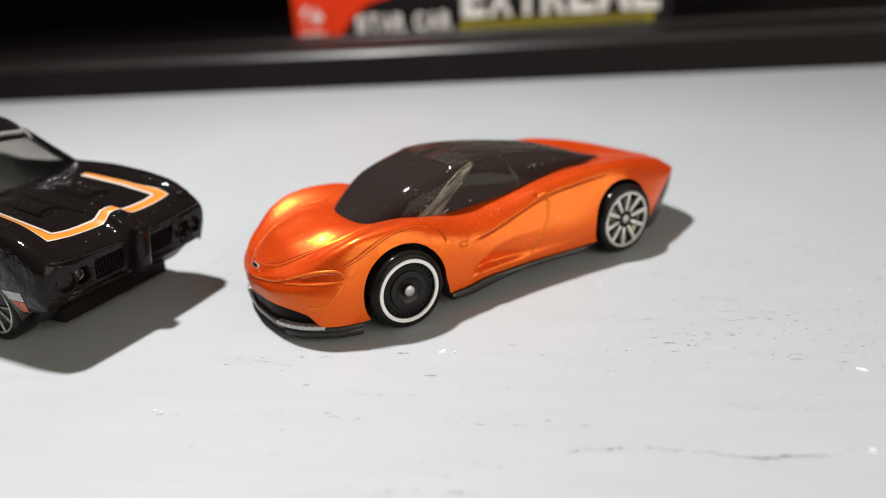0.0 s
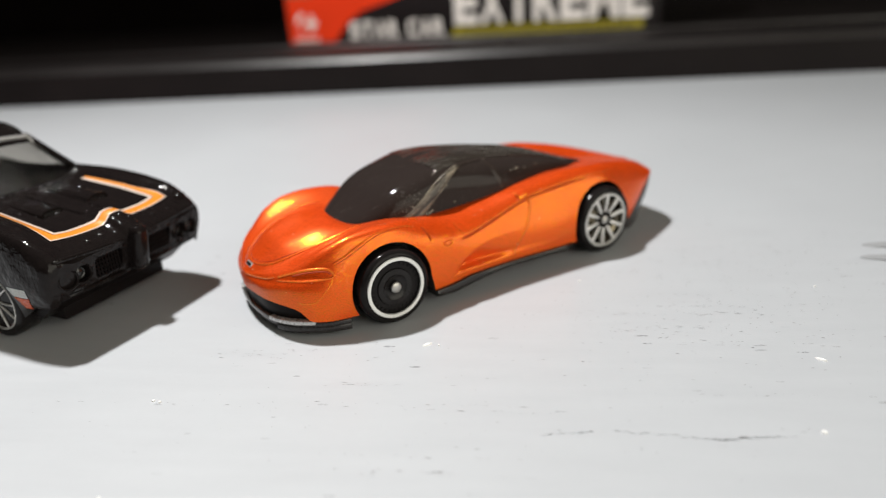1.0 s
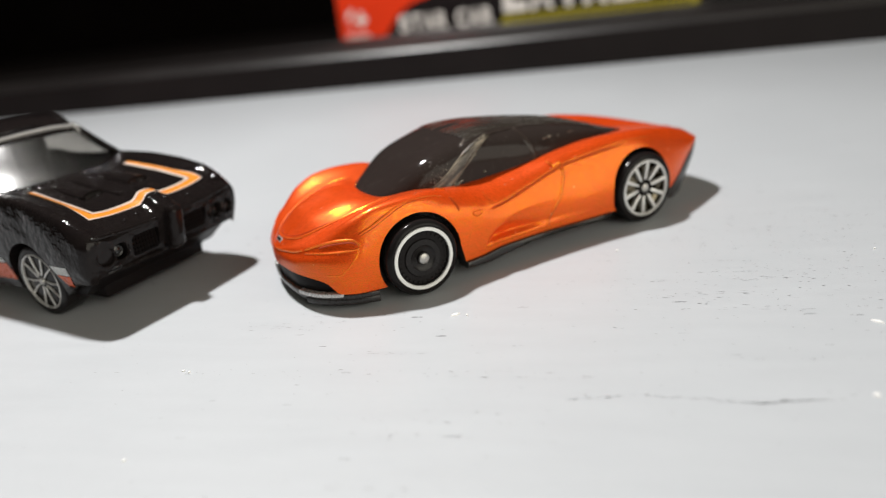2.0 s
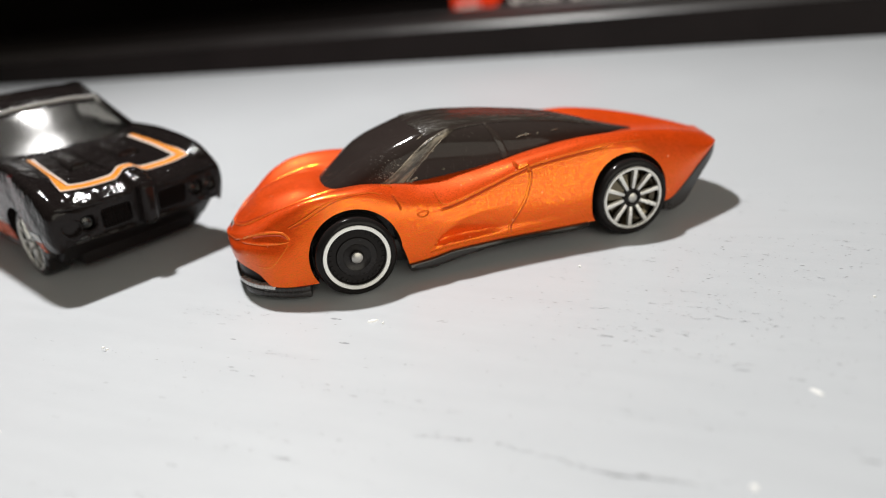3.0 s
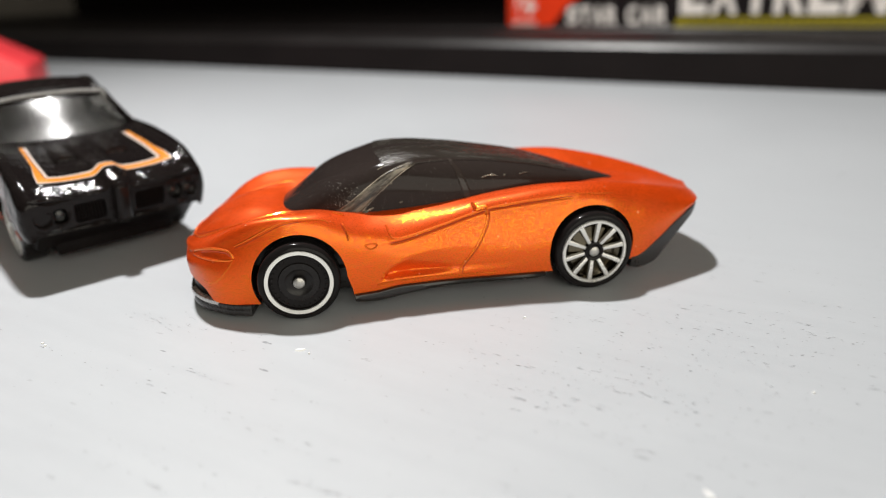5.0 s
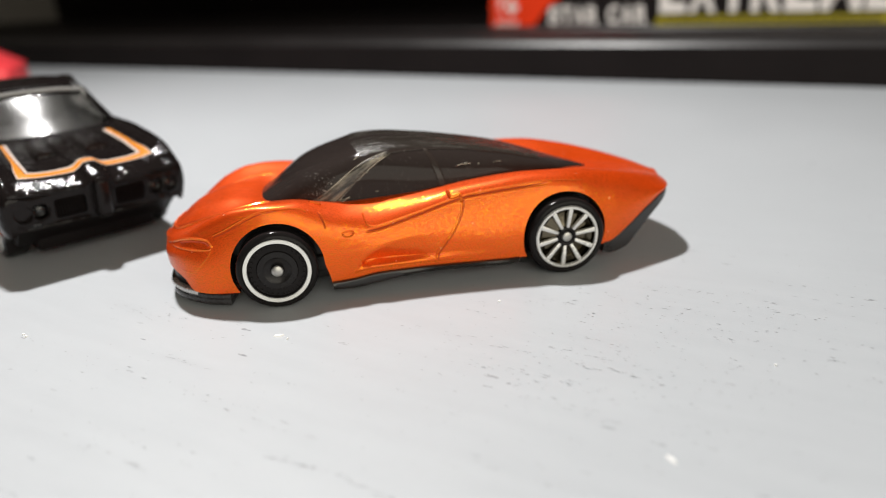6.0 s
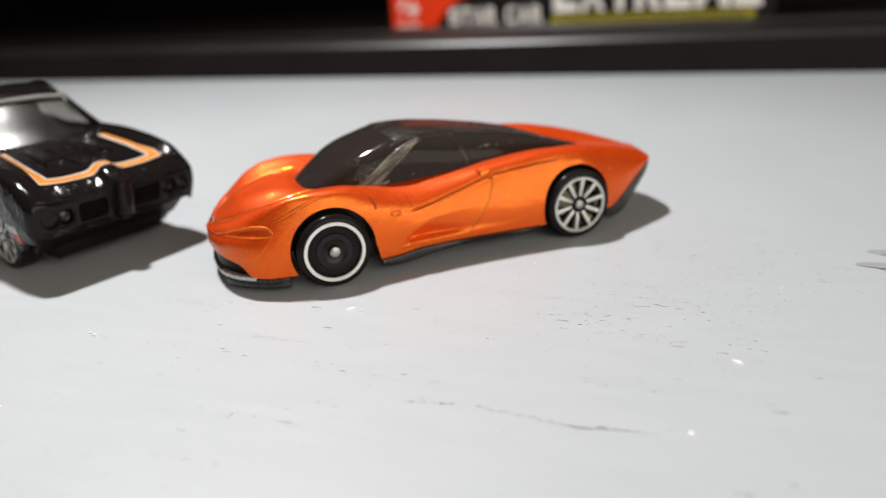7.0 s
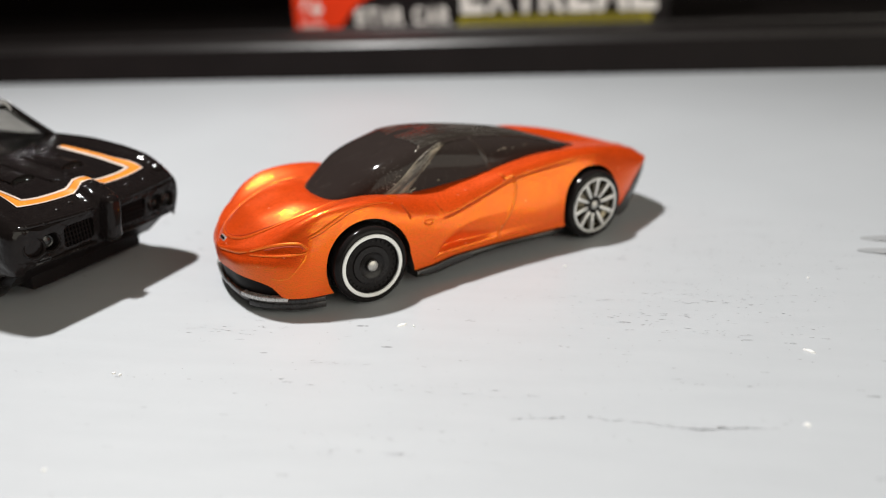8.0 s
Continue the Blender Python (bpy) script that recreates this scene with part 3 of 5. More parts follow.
OUT_V = pchip((-1.84, 0.09), (-1.6, 0.81), (-1.3, 1.16), (-0.8, 1.41), (0.0, 1.49), (0.6, 1.47), (1.0, 1.435), (1.5, 1.375), (2.0, 1.34), (2.7, 1.32), (3.5, 1.38), (4.3, 1.46), (5.0, 1.33), (5.7, 1.11), (6.2, 0.86), (6.45, 0.13))
OUT_Z = pchip((-1.84, 0.74), (-1.6, 0.83), (-1.1, 1.01), (-0.5, 1.22), (0.0, 1.28), (0.6, 1.18), (1.3, 1.1), (2.0, 1.19), (2.7, 1.33), (3.5, 1.39), (4.3, 1.36), (5.0, 1.26), (5.7, 1.13), (6.2, 1.03), (6.45, 1.0))
MOST_Z = pchip((-1.84, 0.68), (-1.5, 0.75), (-1.0, 0.7), (0.0, 0.75), (2.0, 0.72), (4.3, 0.8), (5.2, 0.85), (5.8, 0.97), (6.2, 1.0), (6.45, 0.99))
LOW_Z = pchip((-1.84, 0.53), (-1.6, 0.5), (-1.45, 0.455), (-1.38, 0.41), (-1.31, 0.3), (-1.24, 0.265), (-0.8, 0.25), (0.7, 0.26), (1.0, 0.275), (1.42, 0.33), (2.2, 0.335), (3.5, 0.33), (5.0, 0.36), (5.4, 0.55), (5.8, 0.8), (6.1, 0.94), (6.45, 0.97))


SWELL = pchip((-1.84, 0), (-1.6, 0.25), (-1.2, 0.9), (-0.8, 1.0), (-0.4, 0.6), (0.0, 0.0), (6.45, 0.0))


BELT_Z = pchip((1.2, 0.99), (1.5, 1.03), (2.0, 1.14), (2.7, 1.31), (3.3, 1.39), (4.2, 1.46))


SCOOP_TOP = pchip((1.07, 0.42), (1.16, 0.5), (1.28, 0.64), (1.37, 0.69), (1.53, 0.76), (1.7, 0.8), (1.86, 0.82), (2.3, 0.84), (3.2, 0.86))
SCOOP_LOW = pchip((1.07, 0.4), (1.24, 0.47), (1.84, 0.47), (2.6, 0.49), (3.2, 0.49))
SCOOP_DEEP = pchip((1.07, 0.0), (1.2, 0.09), (1.5, 0.12), (1.9, 0.09), (2.3, 0.04), (2.7, 0.022), (3.2, 0.0))


def car_ring(x):
    w = WIDE(x)
    mid, rise, swell = MID_Z(x), CREST_Z(x) - MID_Z(x), SWELL(x)
    half = [(0, mid + 0.19 * swell), (CREST_V(x) * 0.36, mid + 0.12 * rise + 0.165 * swell), (CREST_V(x) * 0.66, mid + (0.6 - 0.2 * swell) * rise + 0.01 * swell), (CREST_V(x), CREST_Z(x)), (OUT_V(x), OUT_Z(x)), (w, MOST_Z(x)), (w - 0.03, LOW_Z(x))]
    pts = [Vector((v, z)) for v, z in spline(half, 20)]
    out = []
    for p in pts:
        v, z = p
        top, low = SCOOP_TOP(x), SCOOP_LOW(x)
        if 1.07 < x < 3.2 and low - 0.03 < z < top and v > 1.0:
            inner = min((top - z) / max(0.02, top - low - 0.05), (z - low + 0.03) / 0.075)
            v -= SCOOP_DEEP(x) * max(0.0, min(1.0, inner))
        if 1.2 < x < 4.2 and v > 1.0:
            d = z - BELT_Z(x)
            v += 0.034 * math.exp(-(d / (0.13 if d > 0 else 0.028)) ** 2) * min(1.0, (x - 1.2) / 0.15, (4.2 - x) / 0.8)
        out.append((v, z))
    zl = LOW_Z(x)
    half = out + [(out[-1][0] * 0.6, zl), (out[-1][0] * 0.2, zl)]
    x = max(x, -1.2) + 0.9 * min(0.0, x + 1.2)
    return [(x, v, z) for v, z in half] + [(x, -v, z) for v, z in reversed(half) if v > 1e-6]


ORANGE_AT = Matrix.Translation((0, 1.55 * CM, 0))
sports = tagged(new("toy_sports_car"), "metallic orange die-cast sports car with smoked canopy, on the grey board", "toy car")
sports.matrix_basis = ORANGE_AT
xs = sorted({*np.linspace(-1.84, -1.5, 14).round(4), *np.linspace(-1.5, 6.1, 150).round(4), *np.linspace(6.1, 6.45, 12).round(4)})
shell = part("body", loft([car_ring(x) for x in xs]), [ORANGE, BLACK_BASE], sports, "metallic orange body with flakes", 40)
TREE = tree_of(shell)
cut = bmesh.new()
for x, z, r in ((-0.03, 0.575, 0.66), (4.25, 0.61, 0.67)):
    for s in (1, -1):
        one = bmesh.ops.create_cone(cut, cap_ends=True, segments=64, radius1=r, radius2=r, depth=1.4)["verts"]
        bmesh.ops.rotate(cut, cent=(0, 0, 0), matrix=Matrix.Rotation(radians(90), 3, "X"), verts=one)
        for v in one:
            if x < 1 and v.co.x > 0 and v.co.z < 0:
                v.co.x += 0.24 * min(1.0, -v.co.z / 0.45) ** 1.3
        bmesh.ops.translate(cut, vec=(x, s * 1.65, z), verts=one)
cutter = part("arches", cut, BLACK_BASE)
cutter.matrix_basis = ORANGE_AT
carve(shell, cutter, 40)

# canopy
GLASS_V = pchip((-0.3, 0.12), (-0.26, 0.36), (-0.16, 0.55), (0.05, 0.74), (0.4, 0.9), (0.9, 0.97), (2.0, 0.97), (3.0, 0.88), (4.0, 0.62), (4.7, 0.32), (5.15, 0.06))
GLASS_TOP = pchip((-0.3, 1.26), (0.0, 1.45), (0.45, 1.74), (0.92, 1.91), (1.36, 2.02), (1.7, 2.04), (2.31, 1.99), (3.02, 1.88), (3.56, 1.77), (4.3, 1.53), (5.15, 1.25))
GLASS_LOW = pchip((-0.3, 1.2), (0.4, 1.22), (0.9, 1.2), (2.0, 1.26), (3.0, 1.38), (4.0, 1.4), (5.15, 1.18))


SQUARE = pchip((-0.3, 0.7), (0.1, 0.6), (0.6, 0.44), (1.3, 0.44), (1.8, 0.55), (2.4, 0.66), (3.0, 0.74), (5.15, 0.78))


def glass_ring(x, inset=0.0):
    vw, top, low = GLASS_V(x) - inset, GLASS_TOP(x) - inset, GLASS_LOW(x)
    half = []
    for k in range(17):
        a = math.pi / 2 * (1 - k / 16)
        half.append((vw * math.cos(a) ** SQUARE(x), low + (top - low) * math.sin(a) ** (SQUARE(x) + 0.1)))
    half += [(vw * 0.5, low - 0.05)]
    return [(x, v, z) for v, z in half] + [(x, -v, z) for v, z in reversed(half) if v > 1e-6]


gx = sorted({*np.linspace(-0.3, 0.1, 12).round(4), *np.linspace(0.1, 5.15, 60).round(4)})
part("canopy", loft([glass_ring(x) for x in gx]), SMOKED, sports, "smoked plastic canopy with fine scratches", 50)
part("cockpit", loft([glass_ring(x, 0.1) for x in gx if 0.3 < x < 4.2]), BLACK_BASE, sports)


def on_glass(x, a, out=0.0):
    """A point of the canopy at x, a radians up from its lower edge."""
    vw, top, low = GLASS_V(x), GLASS_TOP(x), GLASS_LOW(x)
    a = math.asin(math.sin(a) ** (0.84 / (SQUARE(x) + 0.1)))
    return (x, (vw + out) * math.cos(a) ** SQUARE(x), low + (top - low + out) * math.sin(a) ** (SQUARE(x) + 0.1))


def band(name, stations, radius, out, label=""):
    for s in (1, -1):
        pts = [on_glass(x, a, out) for x, a in spline(stations, 6)]
        part(name, tube_bm([(x, s * v, z) for x, v, z in pts], radius, 10), PILLAR, sports, label)


def strip(name, low_line, high_line, out, material, label=""):
    """A thin raised field of the canopy between two (x, angle) lines."""
    p, q = spline(low_line, 6), spline(high_line, 6)
    for s in (1, -1):
        bm = bmesh.new()
        rows_ = []
        for a, d in zip(p, q):
            line = [on_glass(*a.lerp(d, k / 6), out * (0.15 if k in (0, 6) else 1)) for k in range(7)]
            rows_.append([bm.verts.new((x, s * v, z)) for x, v, z in line])
        for r0, r1 in zip(rows_, rows_[1:]):
            for k in range(6):
                bm.faces.new((r0[k], r0[k + 1], r1[k + 1], r1[k]))
        bmesh.ops.recalc_face_normals(bm, faces=bm.faces)
        bmesh.ops.solidify(bm, geom=list(bm.faces), thickness=0.02)
        bmesh.ops.recalc_face_normals(bm, faces=bm.faces)
        part(name, bm, material, sports, label, 60)


strip("windscreen_pillar", [(0.5, 0.1), (0.75, 0.32), (1.04, 0.6), (1.37, 0.86), (1.7, 1.02)], [(0.86, 0.06), (1.04, 0.26), (1.26, 0.5), (1.5, 0.74), (1.76, 0.94)], 0.016, SCUFF_GLARE, "scuffed translucent pillar with painted glare")
strip("roof_edge", [(1.7, 1.02), (2.2, 1.06), (2.8, 1.04), (3.5, 0.97), (4.2, 0.84)], [(1.76, 0.94), (2.2, 0.99), (2.8, 0.98), (3.5, 0.91), (4.2, 0.8)], 0.012, SCUFFED)
strip("roof_panel", [(1.3, 1.0), (1.7, 1.06), (2.2, 1.09), (2.8, 1.07), (3.5, 1.0), (4.2, 0.88)], [(1.2, 1.565), (1.7, 1.565), (2.2, 1.565), (2.8, 1.565), (3.5, 1.565), (4.3, 1.565)], 0.009, ROOF_SCUFF_GLARE, "scuffed dark roof panel")
strip("door_pillar", [(2.44, 0.06), (2.38, 0.4), (2.32, 0.75), (2.26, 1.0)], [(2.56, 0.06), (2.5, 0.4), (2.42, 0.75), (2.34, 1.0)], 0.012, SCUFFED)
band("pillar_edge", [(0.5, 0.1), (0.75, 0.32), (1.04, 0.6), (1.37, 0.86), (1.7, 1.02)], 0.01, -0.002)
band("pillar_edge", [(0.88, 0.06), (1.06, 0.26), (1.28, 0.5), (1.52, 0.74), (1.76, 0.94)], 0.008, -0.002)

# Short pale beads that draw the glass's glints as bright lines.
for line, r in (([(0.98, 0.1), (1.04, 0.13), (1.1, 0.15)], 0.016), ([(1.14, 0.44), (1.2, 0.53), (1.32, 0.62)], 0.007), ([(1.24, 0.42), (1.3, 0.5), (1.42, 0.64)], 0.005),
                ([(2.74, 0.46), (2.84, 0.5), (2.98, 0.5)], 0.007), ([(3.35, 0.5), (3.42, 0.54), (3.5, 0.55)], 0.006), ([(1.2, 0.97), (1.27, 1.02), (1.3, 1.08)], 0.007)):
    band("window_glint", line, r, 0.0)

# Caps added on the canopy so highlights show at pillars and windows.
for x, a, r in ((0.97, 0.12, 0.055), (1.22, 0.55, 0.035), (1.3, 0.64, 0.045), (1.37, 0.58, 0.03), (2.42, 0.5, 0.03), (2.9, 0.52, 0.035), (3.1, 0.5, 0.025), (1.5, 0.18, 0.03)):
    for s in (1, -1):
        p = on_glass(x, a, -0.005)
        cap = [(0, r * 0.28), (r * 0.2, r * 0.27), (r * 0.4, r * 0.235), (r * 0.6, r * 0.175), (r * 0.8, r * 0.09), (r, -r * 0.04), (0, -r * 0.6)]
        bump = part("glint_cap", lathe_bm(cap, 14), PILLAR, sports)
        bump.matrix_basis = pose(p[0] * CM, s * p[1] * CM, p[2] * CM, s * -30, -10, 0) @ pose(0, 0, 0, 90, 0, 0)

# seams and creases on the body
def seam(points, way, radius=0.018, lift=-0.002):
    for s in (1, -1):
        pts = [(x, s * v, z) for x, v, z in points]
        laid = drape(TREE, pts, (way[0], s * way[1], way[2]), lift)
        if len(laid) > 3:
            part("seam", tube_bm(laid, radius), SEAM_LIT, sports)


def gap(points, way, radius=0.007, lift=0.0):
    """The dark open joint beside a raised panel edge; at the headlights, painted shade."""
    for s in (1, -1):
        laid = drape(TREE, [(x, s * v, z) for x, v, z in points], (way[0], s * way[1], way[2]), lift)
        part("panel_gap", tube_bm(laid, radius), GAP, sports)


DOOR_CUT = [(2.68, 1.34), (2.7, 1.24), (2.67, 1.12), (2.6, 0.98), (2.52, 0.84), (2.37, 0.65), (2.27, 0.5), (2.25, 0.36)]
gap([(x + 0.033, 1.6, z) for x, z in DOOR_CUT], (0, -1, 0), 0.008)
gap([(1.27, 1.6, 0.98), (1.5, 1.6, 1.0), (2.0, 1.6, 1.115), (2.68, 1.6, 1.29), (3.3, 1.6, 1.36), (4.0, 1.6, 1.42)], (0, -1, 0), 0.01, 0.004)
gap([(-1.6, 0.0, 2), (-1.56, 0.24, 2), (-1.4, 0.49, 2), (-1.04, 0.71, 2), (-0.55, 0.83, 2), (-0.08, 0.77, 2)], (0, 0, -1), 0.007)
gap([(0.6, 1.6, 1.3), (0.66, 1.6, 1.18), (0.68, 1.6, 1.08)], (0, -1, 0))
seam([(x, 1.6, z) for x, z in DOOR_CUT], (0, -1, 0), 0.017)
seam([(1.24, 1.6, 1.2), (1.26, 1.6, 1.12), (1.32, 1.6, 1.045), (1.5, 1.6, 1.045), (2.0, 1.6, 1.15), (2.68, 1.6, 1.32), (3.3, 1.6, 1.4), (4.0, 1.6, 1.46)], (0, -1, 0), 0.018, -0.006)
seam([(1.25, 1.6, 0.95), (1.5, 1.6, 0.972), (2.0, 1.6, 1.088), (2.68, 1.6, 1.263), (3.3, 1.6, 1.335), (4.0, 1.6, 1.395)], (0, -1, 0), 0.014, -0.005)
seam([(1.02, 1.6, 0.37), (1.3, 1.6, 0.4), (1.7, 1.6, 0.41), (2.2, 1.6, 0.4), (2.8, 1.6, 0.4)], (0, -1, 0), 0.025, -0.01)
seam([(2.5, 1.6, 1.4), (2.54, 1.6, 1.33), (2.61, 1.6, 1.34), (2.7, 1.6, 1.35)], (0, -1, 0), 0.036, -0.004)
seam([(2.67, 1.6, 1.36), (2.69, 1.6, 1.3), (2.7, 1.6, 1.22)], (0, -1, 0), 0.03, -0.004)
seam([(0.9, 1.6, 0.99), (0.99, 1.6, 1.005), (1.07, 1.6, 0.99), (1.06, 1.6, 0.95), (0.98, 1.6, 0.93), (0.91, 1.6, 0.98)], (0, -1, 0), 0.017, 0.0)
seam([(-1.63, 0.0, 2), (-1.59, 0.25, 2), (-1.42, 0.52, 2), (-1.05, 0.74, 2), (-0.55, 0.86, 2), (-0.08, 0.8, 2)], (0, 0, -1), 0.024, -0.006)
seam([(0.62, 1.6, 1.3), (0.68, 1.6, 1.18), (0.7, 1.6, 1.08)], (0, -1, 0))
# Short bead added to draw the glint at the windscreen pillar's foot.
seam([(0.5, 1.15, 2), (0.58, 1.17, 2), (0.66, 1.18, 2)], (0, 0, -1), 0.028, 0.0)
# headlight brows and slots, bumper crease, fender line
LAMP_TOP = [(-1.53, 0.79, 0.89), (-1.35, 1.01, 0.98), (-1.18, 1.2, 1.04), (-0.98, 1.34, 1.05), (-0.91, 1.39, 1.01), (-0.88, 1.43, 0.94)]
LAMP_LOW = [(-1.55, 0.81, 0.85), (-1.39, 1.06, 0.88), (-1.18, 1.26, 0.9), (-0.95, 1.4, 0.92), (-0.89, 1.42, 0.94)]
seam(LAMP_TOP, (0.72, -0.66, -0.2), 0.026, -0.012)
# Dark bead along the slot: shade under the brow put into colour.
gap([(x, v, z - 0.035) for x, v, z in LAMP_TOP[1:-1]], (0.72, -0.69, 0), 0.016)
seam(LAMP_LOW, (0.72, -0.69, 0), 0.02, -0.01)
seam([(-0.9, 1.42, 0.92), (-0.93, 1.42, 0.86), (-1.0, 1.41, 0.77), (-1.1, 1.38, 0.66), (-1.18, 1.32, 0.58), (-1.26, 1.25, 0.57), (-1.36, 1.14, 0.57)], (0.6, -0.8, 0), 0.018, -0.012)
seam([(-3, 0.02, 0.8), (-3, 0.22, 0.79), (-3, 0.57, 0.83), (-3, 0.79, 0.89)], (1, 0, 0), 0.022, -0.012)
seam([(-0.89, 1.37, 1.08), (-0.71, 1.41, 1.17), (-0.53, 1.42, 1.25), (-0.21, 1.42, 1.38), (0.07, 1.41, 1.4), (0.36, 1.38, 1.37), (0.45, 1.39, 1.32)], (0, -0.6, -0.8), 0.016, -0.008)
gap([(-0.86, 1.39, 1.07), (-0.68, 1.43, 1.15), (-0.5, 1.44, 1.23), (-0.18, 1.44, 1.36), (0.07, 1.43, 1.38)], (0, -0.6, -0.8), 0.006)
seam([(3.4, 1.6, 1.41), (4.0, 1.6, 1.45), (4.6, 1.6, 1.4)], (0, -1, 0), 0.01)

# nose badge
badge = part("badge", box_bm(-0.012, 0.014, -0.11, 0.11, -0.038, 0.038, 0.01), GREY_PRINT, sports, "small pale nose badge with a dark middle")
badge.matrix_basis = pose(-1.67 * CM, 0, 0.885 * CM, 0, 40, 0)
part("badge_field", box_bm(-0.02, 0.0, -0.085, 0.085, -0.02, 0.02, 0.006), MUSCLE_BASE, badge, "dark badge field")


SILL_LOW = pchip((0.71, 0.15), (0.99, 0.13), (1.4, 0.18), (1.8, 0.225), (2.2, 0.25), (2.6, 0.25), (3.3, 0.24), (3.52, 0.27))
# black base: splitter, mouth, sills, diffuser
SPLIT_X = pchip((0, -1.77), (0.5, -1.73), (0.8, -1.64), (1.05, -1.49), (1.3, -1.22), (1.45, -0.97), (1.52, -0.74))
edge = [(SPLIT_X(v), v) for v in np.linspace(0, 1.52, 16)]
plan = [(x, -v) for x, v in reversed(edge)] + edge[1:]
low_edge = [(x + (0.07 if abs(v) < 0.72 else 0.0), v) for x, v in plan]
part("splitter", plate_bm(low_edge + [(-0.68, 1.2), (-0.68, -1.2)], 0.075, 0.18, 0.025), BLACK_BASE, sports, "black plastic front splitter")
for s in (1, -1):
    corner = [(SPLIT_X(v), v) for v in np.linspace(1.16, 1.52, 8)]
    part("splitter_corner", plate_bm([(x, s * v) for x, v in corner] + [(-0.68, s * 1.2), (SPLIT_X(1.16) + 0.1, s * 1.0)], 0.17, 0.25, 0.02), BLACK_BASE, sports)
lip = [(SPLIT_X(v) + 0.01, v) for v in np.linspace(0, 1.3, 16)]
lip = [(x, -v) for x, v in reversed(lip)] + lip[1:]
part("lip", plate_bm(lip + [(x + 0.25, v * 0.9) for x, v in reversed(lip)], 0.178, 0.262, 0.02), LIP_GREY, sports, "dark grey painted front lip")
inner = [(x + 0.06, v * 0.95) for x, v in plan]
part("grille", plate_bm(inner + [(-0.6, 0.9), (-0.6, -0.9)], 0.22, 0.62, 0.02), MUSCLE_BASE, sports)
blade = [(SPLIT_X(v) - 0.006, v) for v in np.linspace(0.66, 1.3, 14)]
for s in (1, -1):
    part("blade", plate_bm([(x, s * v) for x, v in blade] + [(x + 0.12, s * v * 0.96) for x, v in reversed(blade)], 0.205, 0.268, 0.012), GREY_PRINT, sports, "silver painted end of the lip")
for s in (1, -1):
    rings = []
    for x in np.linspace(0.71, 3.52, 30):
        hi, lo, w = LOW_Z(x) + 0.012, SILL_LOW(x), WIDE(x)
        rings.append([(x, s * v, z) for v, z in ((w - 0.3, hi), (w - 0.03, hi), (w + 0.02, hi - 0.015), (w + 0.035, hi * 0.6 + lo * 0.4), (w + 0.02, lo + 0.02), (w - 0.03, lo), (w - 0.3, lo - 0.01))])
    bm = loft(rings)
    part("sill", bm, SILL_GLOSS, sports, "glossy black side sill")
part("underbody", box_bm(-0.7, 5.0, -1.05, 1.05, 0.14, 0.5, 0.05), BLACK_BASE, sports)
DIFF_LOW = pchip((4.92, 0.2), (5.1, 0.14), (5.35, 0.17), (5.6, 0.36), (5.85, 0.58), (6.1, 0.75), (6.3, 0.85))


def diff_ring(x):
    w, lo, hi = WIDE(x) - 0.03, DIFF_LOW(x), LOW_Z(x) + 0.01
    half = [(w * 0.5, hi), (w, hi), (w + 0.02, hi - 0.03), (w, lo + 0.03), (w - 0.05, lo), (w * 0.5, lo)]
    return [(x, v, z) for v, z in half] + [(x, -v, z) for v, z in reversed(half)]


part("diffuser", loft([diff_ring(x) for x in np.linspace(4.92, 6.25, 24)]), BLACK_BASE, sports, "black rear diffuser")
for s in (1, -1):
    wheel_front(sports, -0.04, s, 0.575, 0.575)
    wheel_rear(sports, 4.25, s, 0.6, 0.6)

# ---------------------------------------------------------------- black muscle car (local: x forward, y to its left)
muscle = tagged(new("toy_muscle_car"), "gloss black die-cast muscle car with orange hood stripe on grey board", "toy car")
muscle.matrix_basis = pose(-3.88 * CM, 4.2 * CM, 0, 0, 0, -57.2)
HOOD_Z = pchip((-5.9, 1.55), (-5.6, 1.72), (-4.4, 1.86), (-1.2, 1.92), (-0.6, 1.87), (0.0, 1.77), (0.6, 1.67), (1.2, 1.56), (1.27, 1.54), (1.5, 1.42), (1.57, 1.37), (1.6, 1.32))
FEND_Z = pchip((-5.9, 1.55), (-5.6, 1.74), (-4.4, 1.92), (-3.4, 1.98), (-2.4, 1.9), (-1.2, 1.97), (-0.4, 1.955), (0.4, 1.865), (0.8, 1.78), (1.0, 1.73), (1.2, 1.64), (1.32, 1.57), (1.5, 1.445), (1.57, 1.38), (1.6, 1.33))
SHOULDER_Z = pchip((-5.9, 1.2), (-3.4, 1.5), (-2.2, 1.4), (-0.4, 1.45), (0.8, 1.38), (1.4, 1.3), (1.6, 1.2))
HALF_W = pchip((-5.9, 1.2), (-5.5, 1.46), (-3.6, 1.56), (-2.2, 1.48), (0, 1.51), (0.9, 1.55), (1.4, 1.53), (1.55, 1.49), (1.6, 1.43))
SILL_Z = pchip((-5.9, 0.8), (-5.3, 0.55), (-0.6, 0.38), (0.6, 0.42), (0.9, 0.6), (1.3, 0.72), (1.6, 0.76))


